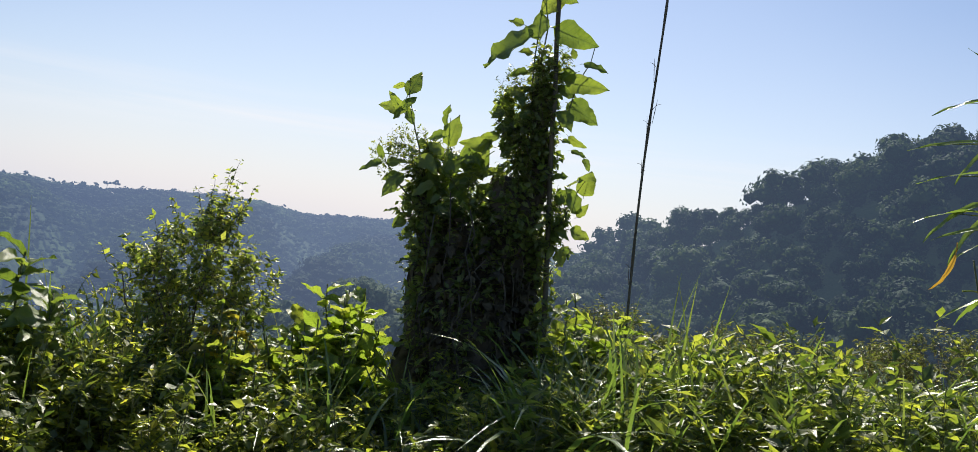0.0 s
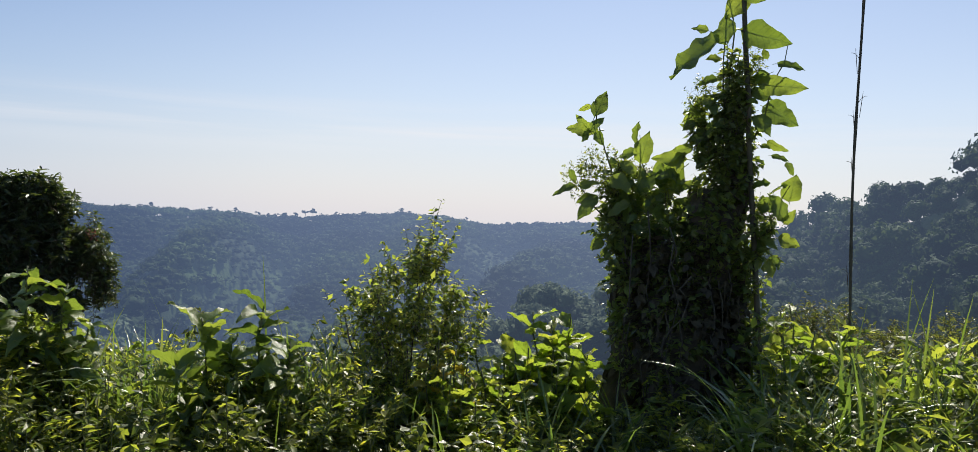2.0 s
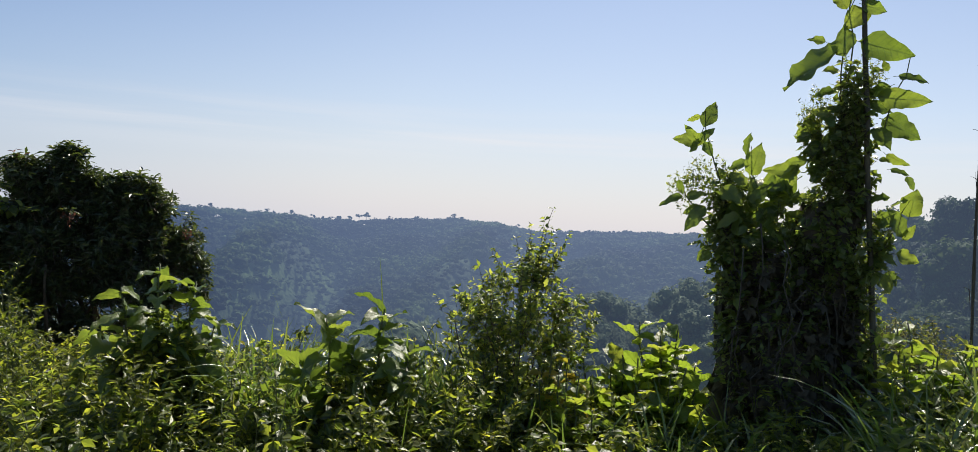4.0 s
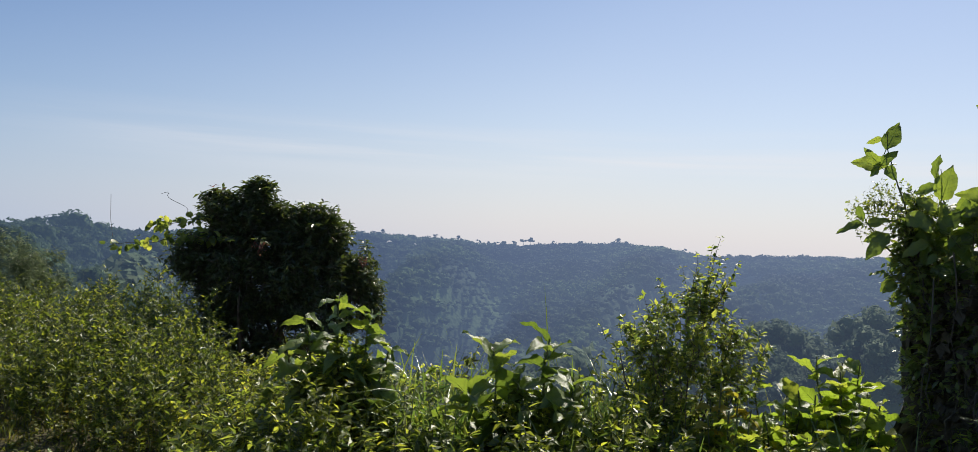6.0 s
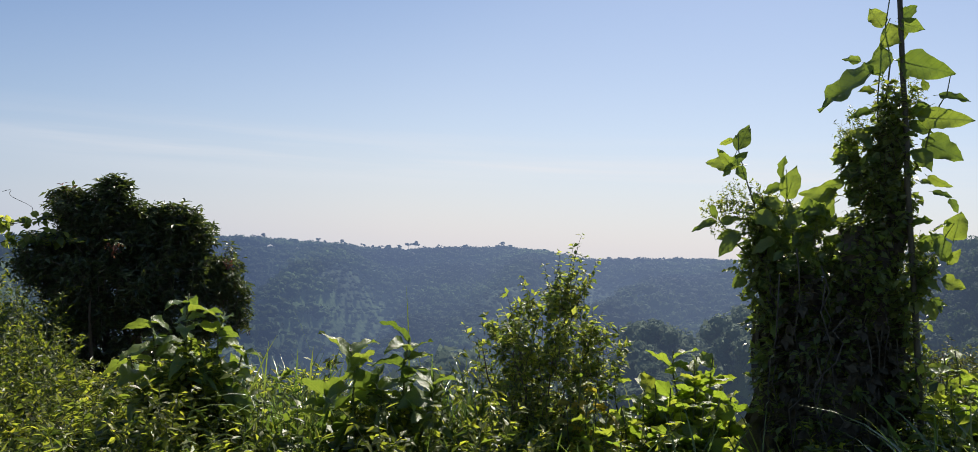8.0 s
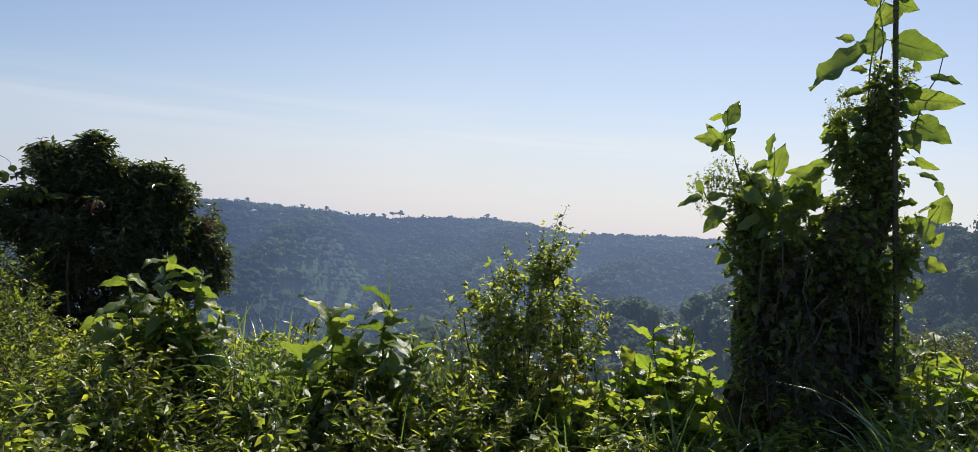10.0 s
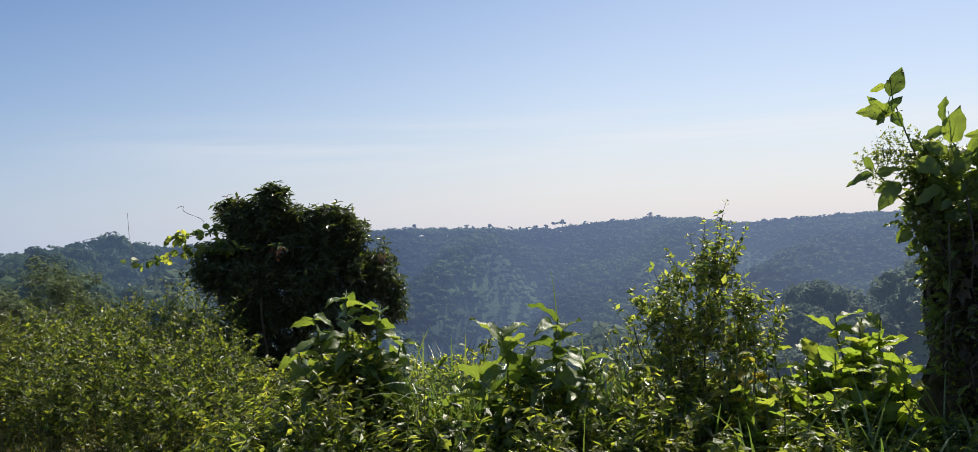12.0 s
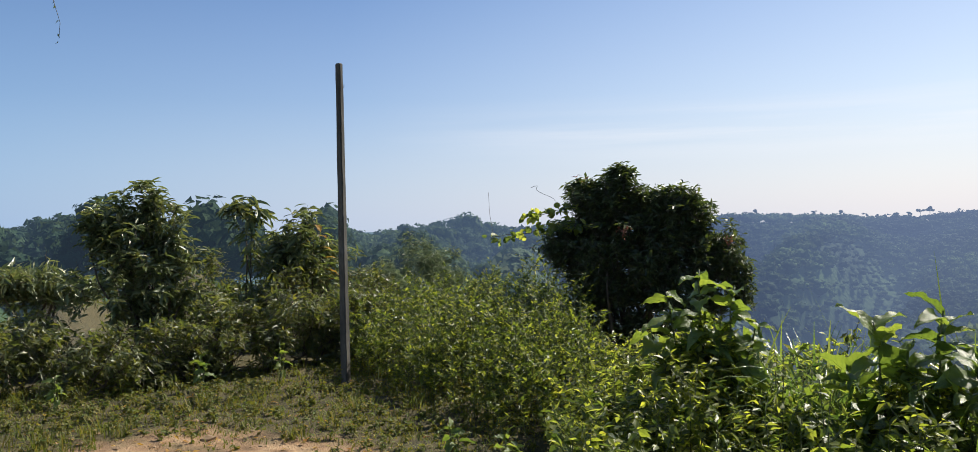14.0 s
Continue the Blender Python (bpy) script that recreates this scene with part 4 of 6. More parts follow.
def shifted(geo, at):
    """Move a mesh built in world places to its thing's origin."""
    geo.v = [a - np.asarray(at, float) for a in geo.v]
    return geo


def ground_z(x, y):
    return float(land(x, y)[0])


# ---- the pole wrapped in creepers ----
def creeper_column():
    at = (-1.15, 6.12, ground_z(-1.15, 6.12))
    t = thing("creeper_column", at, "tall wooden pole and stump smothered in leafy creepers", "climbing plant")
    pole = Geo()
    s = np.linspace(0, 1, 14)[:, None]
    pole_pts = np.array([-0.58, 6.06, -0.1]) + s * np.array([-0.35, 0.0, 4.5]) + rnd(14, 0.006)
    tube(pole, pole_pts, np.linspace(0.022, 0.016, 14), 8)
    part("pole", shifted(pole, at), G["bamboo"], t, "dark weathered bamboo pole", True)
    # stump, with core tubes added to keep light from passing through the creepers
    core = Geo()
    for (x, y, r, h) in ((-0.88, 6.2, 0.09, 2.75), (-1.06, 6.2, 0.22, 2.0), (-1.40, 6.22, 0.22, 1.6), (-1.68, 6.24, 0.10, 1.95), (-1.18, 6.15, 0.33, 1.15)):
        k = 12
        pts = [(x + 0.04 * math.sin(i * 1.7), y + 0.04 * math.cos(i * 2.1), h * i / (k - 1)) for i in range(k)]
        rad = [r * (1.12 - 0.5 * i / (k - 1)) * (1 + 0.12 * math.sin(i * 2.3 + x * 9)) for i in range(k)]
        tube(core, pts, rad, 11)
    core.v = [a + rng.normal(0, 0.025, a.shape) for a in core.v]
    part("stump", shifted(core, at), G["dead"], t, "rotting stump matted with dead vines", True)
    hanging = Geo()
    for k in range(46):
        a = rng.uniform(0, 2 * np.pi)
        x, y = -1.22 + 0.42 * math.cos(a), 6.12 + 0.36 * math.sin(a)
        h = rng.uniform(0.8, 1.9)
        p = bow((x + rng.normal(0, 0.05), y, h), (x + rng.normal(0, 0.07), y + rng.normal(0, 0.08), max(0, h - rng.uniform(0.5, 1.6))), 0.0, 7, 0.03)
        tube(hanging, p, (0.006, 0.006, 0.005, 0.005, 0.004, 0.004, 0.003), 3)
    part("dead_vine_mat", shifted(hanging, at), G["dead"], t)
    axis = lambda p: np.array([-0.85 if p[2] > 2.0 and p[0] > -1.35 else (-1.55 if p[2] > 1.5 else np.clip(p[0] * 0.7 - 0.35, -1.6, -0.8)), 6.15, p[2] - 0.2])
    w, f = Geo(), Geo()
    blobs = [((-0.89, 6.12, 2.72), (0.15, 0.16, 0.36), 1.2), ((-0.92, 6.12, 2.3), (0.25, 0.22, 0.42), 2.2), ((-0.95, 6.10, 1.7), (0.32, 0.30, 0.55), 2.7), ((-1.13, 6.1, 2.45), (0.13, 0.14, 0.22), 0.5),
             ((-1.75, 6.15, 1.84), (0.17, 0.18, 0.40), 1.4), ((-1.62, 6.15, 1.35), (0.20, 0.28, 0.60), 1.9), ((-1.34, 6.10, 1.55), (0.34, 0.30, 0.42), 2.0), ((-1.36, 6.12, 1.86), (0.32, 0.24, 0.26), 0.6),
             ((-1.22, 6.05, 0.75), (0.56, 0.42, 0.75), 4.2), ((-0.64, 6.12, 1.75), (0.10, 0.14, 0.30), 0.45), ((-0.72, 6.12, 1.2), (0.15, 0.2, 0.5), 0.9), ((-0.66, 6.08, 0.6), (0.2, 0.2, 0.45), 0.8)]
    spray(w, f, blobs, axis, 1550, None, 0.064, 9, SMALL, 0.0028, 0.22, 1.25, 0.35, 0, 0.55)
    dw, df = Geo(), Geo()
    spray(dw, df, [((-1.15, 6.02, 0.75), (0.52, 0.34, 0.75), 3), ((-1.2, 6.0, 1.35), (0.42, 0.3, 0.4), 1.2)], axis, 230, None, 0.085, 9, SMALL, 0.003, 0.22, 1.3, 0.9, 0, 0.75)
    part("dead_twigs", shifted(dw, at), G["dead"], t)
    part("withered_foliage", shifted(df, at), G["withered"], t, "dark brown withered leaves")
    part("branchwork", shifted(w, at), G["twig"], t)
    part("creeper_foliage", shifted(f, at), G["vine"], t, "dense small backlit creeper leaves")
    m, mw = Geo(), Geo()
    spray(mw, m, [((-1.88, 6.2, 2.20), (0.22, 0.15, 0.16), 1.2), ((-1.15, 6.12, 2.72), (0.16, 0.12, 0.14), 0.9), ((-2.08, 6.2, 2.1), (0.14, 0.12, 0.18), 0.7), ((-1.66, 6.15, 2.16), (0.16, 0.12, 0.12), 0.8), ((-0.78, 6.1, 2.95), (0.12, 0.1, 0.12), 0.4)], axis, 210, None, 0.027, 12, SMALL, 0.0012, 0.16, 1.1, 0.2)
    part("fine_climber", shifted(mw, at), G["stem"], t)
    part("fine_foliage", shifted(m, at), G["bank"], t, "misty fine-leaved climber")
    shoots = [((-1.72, 6.16, 1.8), (-1.91, 6.08, 2.66), 4), ((-1.45, 6.1, 1.8), (-1.57, 6.08, 2.42), 4), ((-0.95, 6.08, 2.2), (-0.96, 6.08, 3.46), 6), ((-0.90, 6.06, 2.3), (-0.93, 6.08, 3.8), 6), ((-0.85, 6.06, 2.1), (-0.54, 6.08, 3.02), 4), ((-0.75, 6.1, 1.5), (-0.48, 6.08, 2.05), 4), ((-1.72, 6.1, 1.7), (-2.06, 6.08, 2.06), 3)]
    for a, b, k in shoots:
        p = bow(a, b, -0.05, 8, 0.015)
        stem = Geo()
        tube(stem, p, np.linspace(0.008, 0.003, 8), 4)
        part("shoot", shifted(stem, at), G["stem"], t)
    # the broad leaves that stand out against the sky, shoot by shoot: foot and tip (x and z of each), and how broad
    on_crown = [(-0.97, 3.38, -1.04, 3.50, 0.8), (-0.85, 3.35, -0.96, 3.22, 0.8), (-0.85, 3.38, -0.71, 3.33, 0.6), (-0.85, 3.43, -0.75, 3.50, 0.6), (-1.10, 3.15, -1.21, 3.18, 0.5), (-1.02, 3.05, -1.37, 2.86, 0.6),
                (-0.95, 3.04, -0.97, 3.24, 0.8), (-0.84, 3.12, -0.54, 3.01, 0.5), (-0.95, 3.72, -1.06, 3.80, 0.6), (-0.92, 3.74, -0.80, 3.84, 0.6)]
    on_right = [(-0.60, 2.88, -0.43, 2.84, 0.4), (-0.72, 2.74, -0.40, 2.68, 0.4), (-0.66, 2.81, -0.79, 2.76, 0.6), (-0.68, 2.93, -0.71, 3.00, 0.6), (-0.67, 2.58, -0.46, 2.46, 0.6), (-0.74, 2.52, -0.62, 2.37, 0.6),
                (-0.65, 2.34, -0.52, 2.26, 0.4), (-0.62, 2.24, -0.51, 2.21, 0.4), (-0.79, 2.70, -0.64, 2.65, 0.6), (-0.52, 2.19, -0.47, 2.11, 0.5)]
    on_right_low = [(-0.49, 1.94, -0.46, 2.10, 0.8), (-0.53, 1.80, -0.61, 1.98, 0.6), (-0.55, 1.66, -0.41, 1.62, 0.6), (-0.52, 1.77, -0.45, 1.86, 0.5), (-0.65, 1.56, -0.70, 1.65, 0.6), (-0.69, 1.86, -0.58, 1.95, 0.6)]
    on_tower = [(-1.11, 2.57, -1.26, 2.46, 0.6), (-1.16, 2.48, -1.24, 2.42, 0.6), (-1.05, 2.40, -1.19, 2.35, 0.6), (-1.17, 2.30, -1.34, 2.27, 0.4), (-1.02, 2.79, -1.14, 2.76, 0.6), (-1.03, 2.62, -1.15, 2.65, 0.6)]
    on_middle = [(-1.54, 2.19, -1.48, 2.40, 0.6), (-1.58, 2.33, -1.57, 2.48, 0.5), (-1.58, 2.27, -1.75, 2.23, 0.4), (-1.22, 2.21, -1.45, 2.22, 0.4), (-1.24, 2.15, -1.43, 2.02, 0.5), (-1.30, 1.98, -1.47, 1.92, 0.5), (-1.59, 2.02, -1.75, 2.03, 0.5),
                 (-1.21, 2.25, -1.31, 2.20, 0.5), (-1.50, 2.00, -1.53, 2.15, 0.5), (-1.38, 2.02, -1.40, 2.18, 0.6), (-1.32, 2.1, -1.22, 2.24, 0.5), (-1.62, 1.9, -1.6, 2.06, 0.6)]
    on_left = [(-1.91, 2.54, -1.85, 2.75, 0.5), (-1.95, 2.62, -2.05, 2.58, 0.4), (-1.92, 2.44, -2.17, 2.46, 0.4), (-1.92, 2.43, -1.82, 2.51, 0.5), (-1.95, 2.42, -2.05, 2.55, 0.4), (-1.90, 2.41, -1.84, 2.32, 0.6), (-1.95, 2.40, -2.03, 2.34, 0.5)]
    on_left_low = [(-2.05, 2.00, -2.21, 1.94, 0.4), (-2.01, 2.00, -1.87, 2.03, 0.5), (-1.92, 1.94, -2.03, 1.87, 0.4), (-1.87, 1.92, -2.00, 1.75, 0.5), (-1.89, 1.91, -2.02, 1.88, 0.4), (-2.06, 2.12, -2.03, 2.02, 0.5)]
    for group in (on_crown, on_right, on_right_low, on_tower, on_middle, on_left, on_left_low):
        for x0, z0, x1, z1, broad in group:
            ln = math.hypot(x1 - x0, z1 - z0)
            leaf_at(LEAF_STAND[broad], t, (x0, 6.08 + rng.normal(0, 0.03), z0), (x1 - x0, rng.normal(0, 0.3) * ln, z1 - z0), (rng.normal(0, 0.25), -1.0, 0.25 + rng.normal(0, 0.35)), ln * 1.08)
    for (a, c, k) in shoots:
        run = bow(a, c, -0.05, 12)
        for i in range(k // 2):
            q = run[3 + i % 9] + rnd(1, 0.02)[0]
            turn = i * 2.4
            leaf_at(LEAF_HEART, t, q, (math.cos(turn), 0.5 * math.sin(turn), rng.normal(-0.1, 0.4)), (rng.normal(0, 0.3), -0.8, 0.5), rng.uniform(0.06, 0.12))
    for k in range(46):
        leaf_at(LEAF_HEART, t, (rng.uniform(-1.72, -1.15), rng.uniform(5.95, 6.25), rng.uniform(1.65, 2.12)), (rng.normal(0, 0.7), rng.normal(0, 0.3), rng.normal(0.25, 0.5)), (rng.normal(0, 0.4), -0.8, 0.5), rng.uniform(0.12, 0.22))
    for k in range(210):
        c = blobs[int(rng.integers(len(blobs)))]
        p, d = in_blob(1, c[0], c[1], 0.85)
        if p[0][1] > 6.25 or p[0][2] < 0.55:
            continue
        leaf_at(LEAF_HEART, t, p[0], (d[0][0], d[0][1] - 0.2, d[0][2] * 0.4 + rng.normal(-0.2, 0.3)), (rng.normal(0, 0.4), -0.6, 0.7), rng.uniform(0.06, 0.13))
    return t


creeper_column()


def lean_pole():
    at = (-0.08, 6.2, ground_z(-0.08, 6.2))
    t = thing("bamboo_pole", at, "thin dark bamboo pole standing upright among grass", "pole")
    g = Geo()
    n = 26
    z = np.linspace(-0.15, 4.4, n)
    pts = np.stack([0.012 * np.sin(z * 2.1) + 0.0 * z, 0.01 * np.cos(z * 1.7), z], -1)
    rad = 0.0105 - 0.0006 * z + 0.003 * (np.arange(n) % 5 == 0)
    tube(g, pts, rad, 7)
    part("culm", g, G["bamboo"], t, smooth=True)
    for h in (1.2, 1.55, 2.3, 2.62, 2.75, 3.05):
        s = Geo()
        side = rng.choice([-1, 1])
        tube(s, bow((0, 0, h), (0.06 * side, 0.02, h + 0.05), 0.06, 5), (0.0025, 0.002, 0.002, 0.0015, 0.001), 3)
        tube(s, [(0.012 * side, 0, h - 0.1), (0.022 * side, 0, h), (0.03 * side, 0, h + 0.08)], (0.002, 0.003, 0.001), 3)
        part("spur", s, G["twig"], t)
    return t


lean_pole()


# ---- shrubs and trees of twigs and small leaves ----
def shrub(name, label, at, blobs, n, size, per=9, mat="tree", wood="twig", kind=SMALL, stems=7, wide=1.0, twig=0.003, reach=0.28, droop=0.25, shell=0.45, category="shrub", group="", stem_r=0.012, hub_z=0.35, rise=0.5, spread=0.12):
    at = (at[0], at[1], ground_z(at[0], at[1]))
    t = thing(name, at, label, category, group)
    w, f = Geo(), Geo()
    for k in range(stems):
        st = Geo()
        c, r, _ = blobs[k % len(blobs)]
        tip, _d = in_blob(1, c, np.asarray(r) * 0.8, 0.3)
        b = (rng.normal(0, spread), rng.normal(0, spread), -0.05)
        tube(st, bow(b, tip[0], -0.12 * tip[0][2], 8, 0.015), np.linspace(stem_r, stem_r * 0.3, 8), 5)
        part("stem", st, G[wood], t, smooth=True)
    hub = lambda p: np.array([p[0] * 0.35, p[1] * 0.35, p[2] * hub_z])
    spray(w, f, blobs, hub, n, None, size, per, kind, twig, reach, wide, droop, 0, shell, rise)
    tagged(part("branchwork", w, G[wood], t), kind="stuff")
    tagged(part("foliage", f, G[mat], t), kind="stuff")
    return t


def ragged(blobs, n, small):
    """Break a crown of few blobs into n small uneven ones."""
    w = np.array([b[2] for b in blobs], float)
    out = []
    for k in rng.choice(len(blobs), n, p=w / w.sum()):
        c, r, _ = blobs[k]
        q, _d = in_blob(1, c, r, 0.35)
        s = small * rng.uniform(0.6, 1.35)
        out.append((tuple(q[0]), (s, s, s * 0.75), s ** 2))
    return out


# the small upright shrub with pale stems
b = shrub("shrub", "upright light green shrub with fine oval leaves", (-2.88, 5.04), ragged([((0.02, 0, 1.26), (0.42, 0.38, 0.26), 3.4), ((-0.30, -0.14, 1.12), (0.16, 0.18, 0.24), 1.4), ((0.32, 0.14, 1.14), (0.16, 0.18, 0.30), 1.6), ((0.0, 0, 0.85), (0.34, 0.30, 0.36), 3.0), ((0.10, 0.03, 1.54), (0.17, 0.15, 0.14), 1.2), ((-0.12, -0.05, 1.43), (0.16, 0.14, 0.12), 0.8), ((0.02, 0, 0.42), (0.27, 0.26, 0.40), 2.6)], 210, 0.115), 640, 0.060, 9, "bush", "twig", SMALL, 16, 1.1, 0.0024, 0.2)
tip_w, tip_f = Geo(), Geo()
for a, c in (((0.08, 0, 1.4), (0.17, 0.08, 1.90)), ((0.0, 0, 1.4), (0.04, 0.03, 1.76)), ((0.15, 0, 1.3), (0.28, 0.1, 1.72)), ((0.1, 0.02, 1.4), (0.12, 0.06, 1.82)), ((-0.1, 0, 1.3), (-0.22, -0.05, 1.6)), ((0.1, 0.05, 1.4), (0.18, 0.1, 1.76)), ((0.05, 0, 1.3), (-0.06, 0, 1.68))):
    p = bow(a, c, -0.03, 10, 0.004)
    tube(tip_w, p, np.linspace(0.004, 0.0015, 10), 3)
    q = np.repeat(p[3:], 4, axis=0) + rnd(28, 0.008)
    leaves(tip_f, SMALL, q, unit(rnd(len(q)) * [1, 1, 0.5]), unit(rnd(len(q), 0.4) + [0, 0, 1]), 0.045, 1.2)
part("leading_shoots", tip_w, G["twig"], b)
part("shoot_foliage", tip_f, G["bush"], b)

# the dark tree with red bracts
dt_low = ground_z(-9.0, 6.3)
def across(u, z, d=0.0):
    """A place in the tree: u to the side, z over the hilltop's level, d in depth."""
    return (0.574 * u - 0.819 * d, 0.819 * u + 0.574 * d, z - dt_low)


crown_lobes = [(-0.28, 1.93, 0.30, 0.32, 2.0), (-0.62, 1.78, 0.34, 0.32, 1.6), (-0.95, 1.36, 0.32, 0.30, 1.2), (0.10, 1.55, 0.5, 0.38, 2.0), (0.50, 1.66, 0.36, 0.30, 1.9), (0.12, 1.76, 0.3, 0.22, 1.3), (0.85, 1.28, 0.36, 0.38, 1.6), (0.98, 0.9, 0.38, 0.42, 1.5),
               (-0.3, 1.15, 0.8, 0.55, 3.6), (0.4, 0.75, 0.7, 0.55, 2.8), (-0.5, 0.55, 0.6, 0.55, 2.4), (0.1, 0.25, 0.9, 0.4, 2.2), (-0.27, 2.19, 0.13, 0.10, 0.6), (0.45, 1.93, 0.22, 0.09, 0.6), (-0.75, 2.04, 0.12, 0.09, 0.4)]
dt = shrub("tree", "dense dark green tree with a few red bracts", (-9.0, 6.3), ragged([(across(u, z), (max(ru * 0.88, 0.12), max(ru * 0.88, 0.12), rz * 0.9), w) for u, z, ru, rz, w in crown_lobes], 340, 0.16),
           4300, 0.105, 11, "dark", "twig", TINY, 14, 0.66, 0.004, 0.32, 0.5, 0.45, "tree", stem_r=0.04, spread=0.2)
def tufts(tree, mat, lobes, n, size, reach, place, wide=0.6):
    """Twigs that end in a whorl of long leaves, standing out of a crown's upper side."""
    w, f = Geo(), Geo()
    for k in range(n):
        u, z, ru, rz, _ = lobes[k % len(lobes)]
        a = rng.uniform(0.0, math.pi)
        d = rng.normal(0, 0.5) * ru
        foot = np.array(place(u + math.cos(a) * ru * 0.6, z + math.sin(a) * rz * 0.6, d))
        tip = np.array(place(u + math.cos(a) * (ru * 0.8 + reach * 0.5), z + math.sin(a) * rz * 0.8 + reach * rng.uniform(0.2, 1.0), d))
        tube(w, bow(foot, tip, -0.03, 4), (0.004, 0.0035, 0.003, 0.002), 3, 0, False)
        m = 9
        turn = np.arange(m) * 2.4 + rng.uniform(0, 6)
        way = np.stack([np.cos(turn), np.sin(turn), rng.normal(0.05, 0.35, m)], -1)
        leaves(f, OVAL, np.repeat(tip[None], m, 0) + rnd(m, 0.01) - np.arange(m)[:, None] * 0.007 * np.array([0, 0, 1.0]), way, rnd(m, 0.3) + [0, 0, 1], size * rng.uniform(0.7, 1.2, m), wide)
    tagged(part("outer_branchwork", w, G["twig"], tree), kind="stuff")
    tagged(part("outer_foliage", f, G[mat], tree), kind="stuff")


tufts(dt, "dark", crown_lobes, 210, 0.115, 0.09, across)
for c in (across(-0.80, 2.12), across(-0.25, 1.5, -0.6), (across(1.05, 1.32, -0.2))):
    n = 26
    red = Geo()
    p = np.asarray(c) + rnd(n, 0.05)
    leaves(red, SMALL, p, unit(rnd(n) + [0, 0, 0.2]), unit(rnd(n)), rng.uniform(0.04, 0.09, n), 0.8)
    tagged(part("bract_cluster", red, G["bloom"], dt), "dusky red bracts", kind="stuff")
# a creeper reaching out of the tree
cv, cl = Geo(), Geo()
for a, c, sag, k in ((across(-0.7, 1.75, -0.2), across(-1.92, 1.46, -0.2), -0.35, 4), (across(-0.7, 1.85, -0.2), across(-1.5, 1.72, -0.2), -0.15, 4), (across(-0.6, 1.6, -0.3), across(-1.3, 1.62, -0.3), -0.15, 3)):
    p = bow(a, c, sag, 14, 0.012)
    tube(cv, p, np.linspace(0.007, 0.003, 14), 3)
    q = np.repeat(p[2:], k, axis=0)
    q = q + rnd(len(q), 0.03)
    leaves(cl, OVAL, q, unit(rnd(len(q)) + [-0.3, -0.4, -0.5]), unit(rnd(len(q), 0.5) + [0.6, -0.4, 0.7]), rng.uniform(0.06, 0.125, len(q)), 1.4)
curl = [across(-1.1 - 0.32 * s_ + 0.05 * math.sin(s_ * 9), 1.86 + 0.33 * s_ - 0.12 * s_ ** 6, -0.2) for s_ in np.linspace(0, 1, 16)]
tube(cv, curl, 0.003, 3)
tube(cv, [across(-1.9, 1.5, -0.2), across(-1.94, 1.75, -0.2), across(-1.95, 2.03, -0.2)], 0.0025, 3)
part("reaching_tendrils", cv, G["twig"], dt)
part("creeper_foliage", cl, G["bush"], dt, "bright green creeper leaves")
# pale feathery growth further down the slope
for az_, r_, wide_, top_, size_ in ((68.6, 31.0, 1.2, 1.15, 0.24), (66.6, 33.0, 1.1, 0.5, 0.24), (70.6, 29.0, 1.0, 0.6, 0.22)):
    x, y = polar(az_, r_)
    x, y = x - 0.35, y - 0.2
    tall_ = top_ - ground_z(x, y)
    shrub("bamboo_clump", "pale feathery bamboo clump on the slope", (x, y), ragged([((0, 0, tall_ - wide_ * 0.8), (wide_, wide_, wide_ * 0.8), 2), ((0, 0, tall_ - wide_ * 1.9), (wide_ * 1.1, wide_ * 1.1, wide_), 2)], 40, wide_ * 0.36), 520, size_, 10, "feather", "stem", TINY, 10, 0.42, 0.004, wide_ * 0.5, 0.7, 0.4, "bamboo", "feathery clumps", 0.02, spread=0.25)


# ---- broad-leaved herbs ----
def herb(name, label, at, stems, kinds, size, per, filler=0, group="", fill_mat="weed", gap=0.55, lift0=1.0):
    """A tall herb: stems given by their tops (relative), with large leaves in whorls near the top and along the stem."""
    at = (at[0], at[1], ground_z(at[0], at[1]))
    t = thing(name, at, label, "plant", group)
    face = Vector(sun_way).normalized()      # leaves turn their upper side half towards the light
    for (x, y, z) in stems:
        g = Geo()
        p = bow((x * 0.3, y * 0.3, -0.04), (x, y, z), -0.06, 9, 0.008)
        tube(g, p, np.linspace(0.011, 0.005, 9), 5)
        stalk = part("stem", g, G["stem"], t, smooth=True)
        for k in range(per):
            s = 1 - (k / per) ** 1.25 * gap
            i = s * 8
            q = p[min(7, int(i))] + (p[min(8, int(i) + 1)] - p[min(7, int(i))]) * (i - int(i))
            a = k * 2.4 + x * 7
            lift = lift0 - (0.9 + 0.7 * lift0) * (k / per) + rng.normal(0, 0.25)
            leaf_at(kinds, stalk, Vector(at) + Vector(q), (math.cos(a), math.sin(a), lift), (rng.normal(0, 0.5) + 0.45 * face[0], rng.normal(0, 0.5) + 0.45 * face[1], 0.8), size * (0.7 + 0.45 * min(1, k / 3)) * rng.uniform(0.8, 1.15), base=t)
    if filler:
        w, f = Geo(), Geo()
        up_to = 0.8 * max(s[2] for s in stems)
        spray(w, f, [((0, 0, up_to * 0.5), (0.31, 0.31, up_to * 0.52), 1)], lambda p: p * 0.3, filler, None, 0.07, 9, SMALL, 0.002, 0.2)
        part("branchwork", w, G["stem"], t)
        part("lower_leaves", f, G[fill_mat], t)
    return t


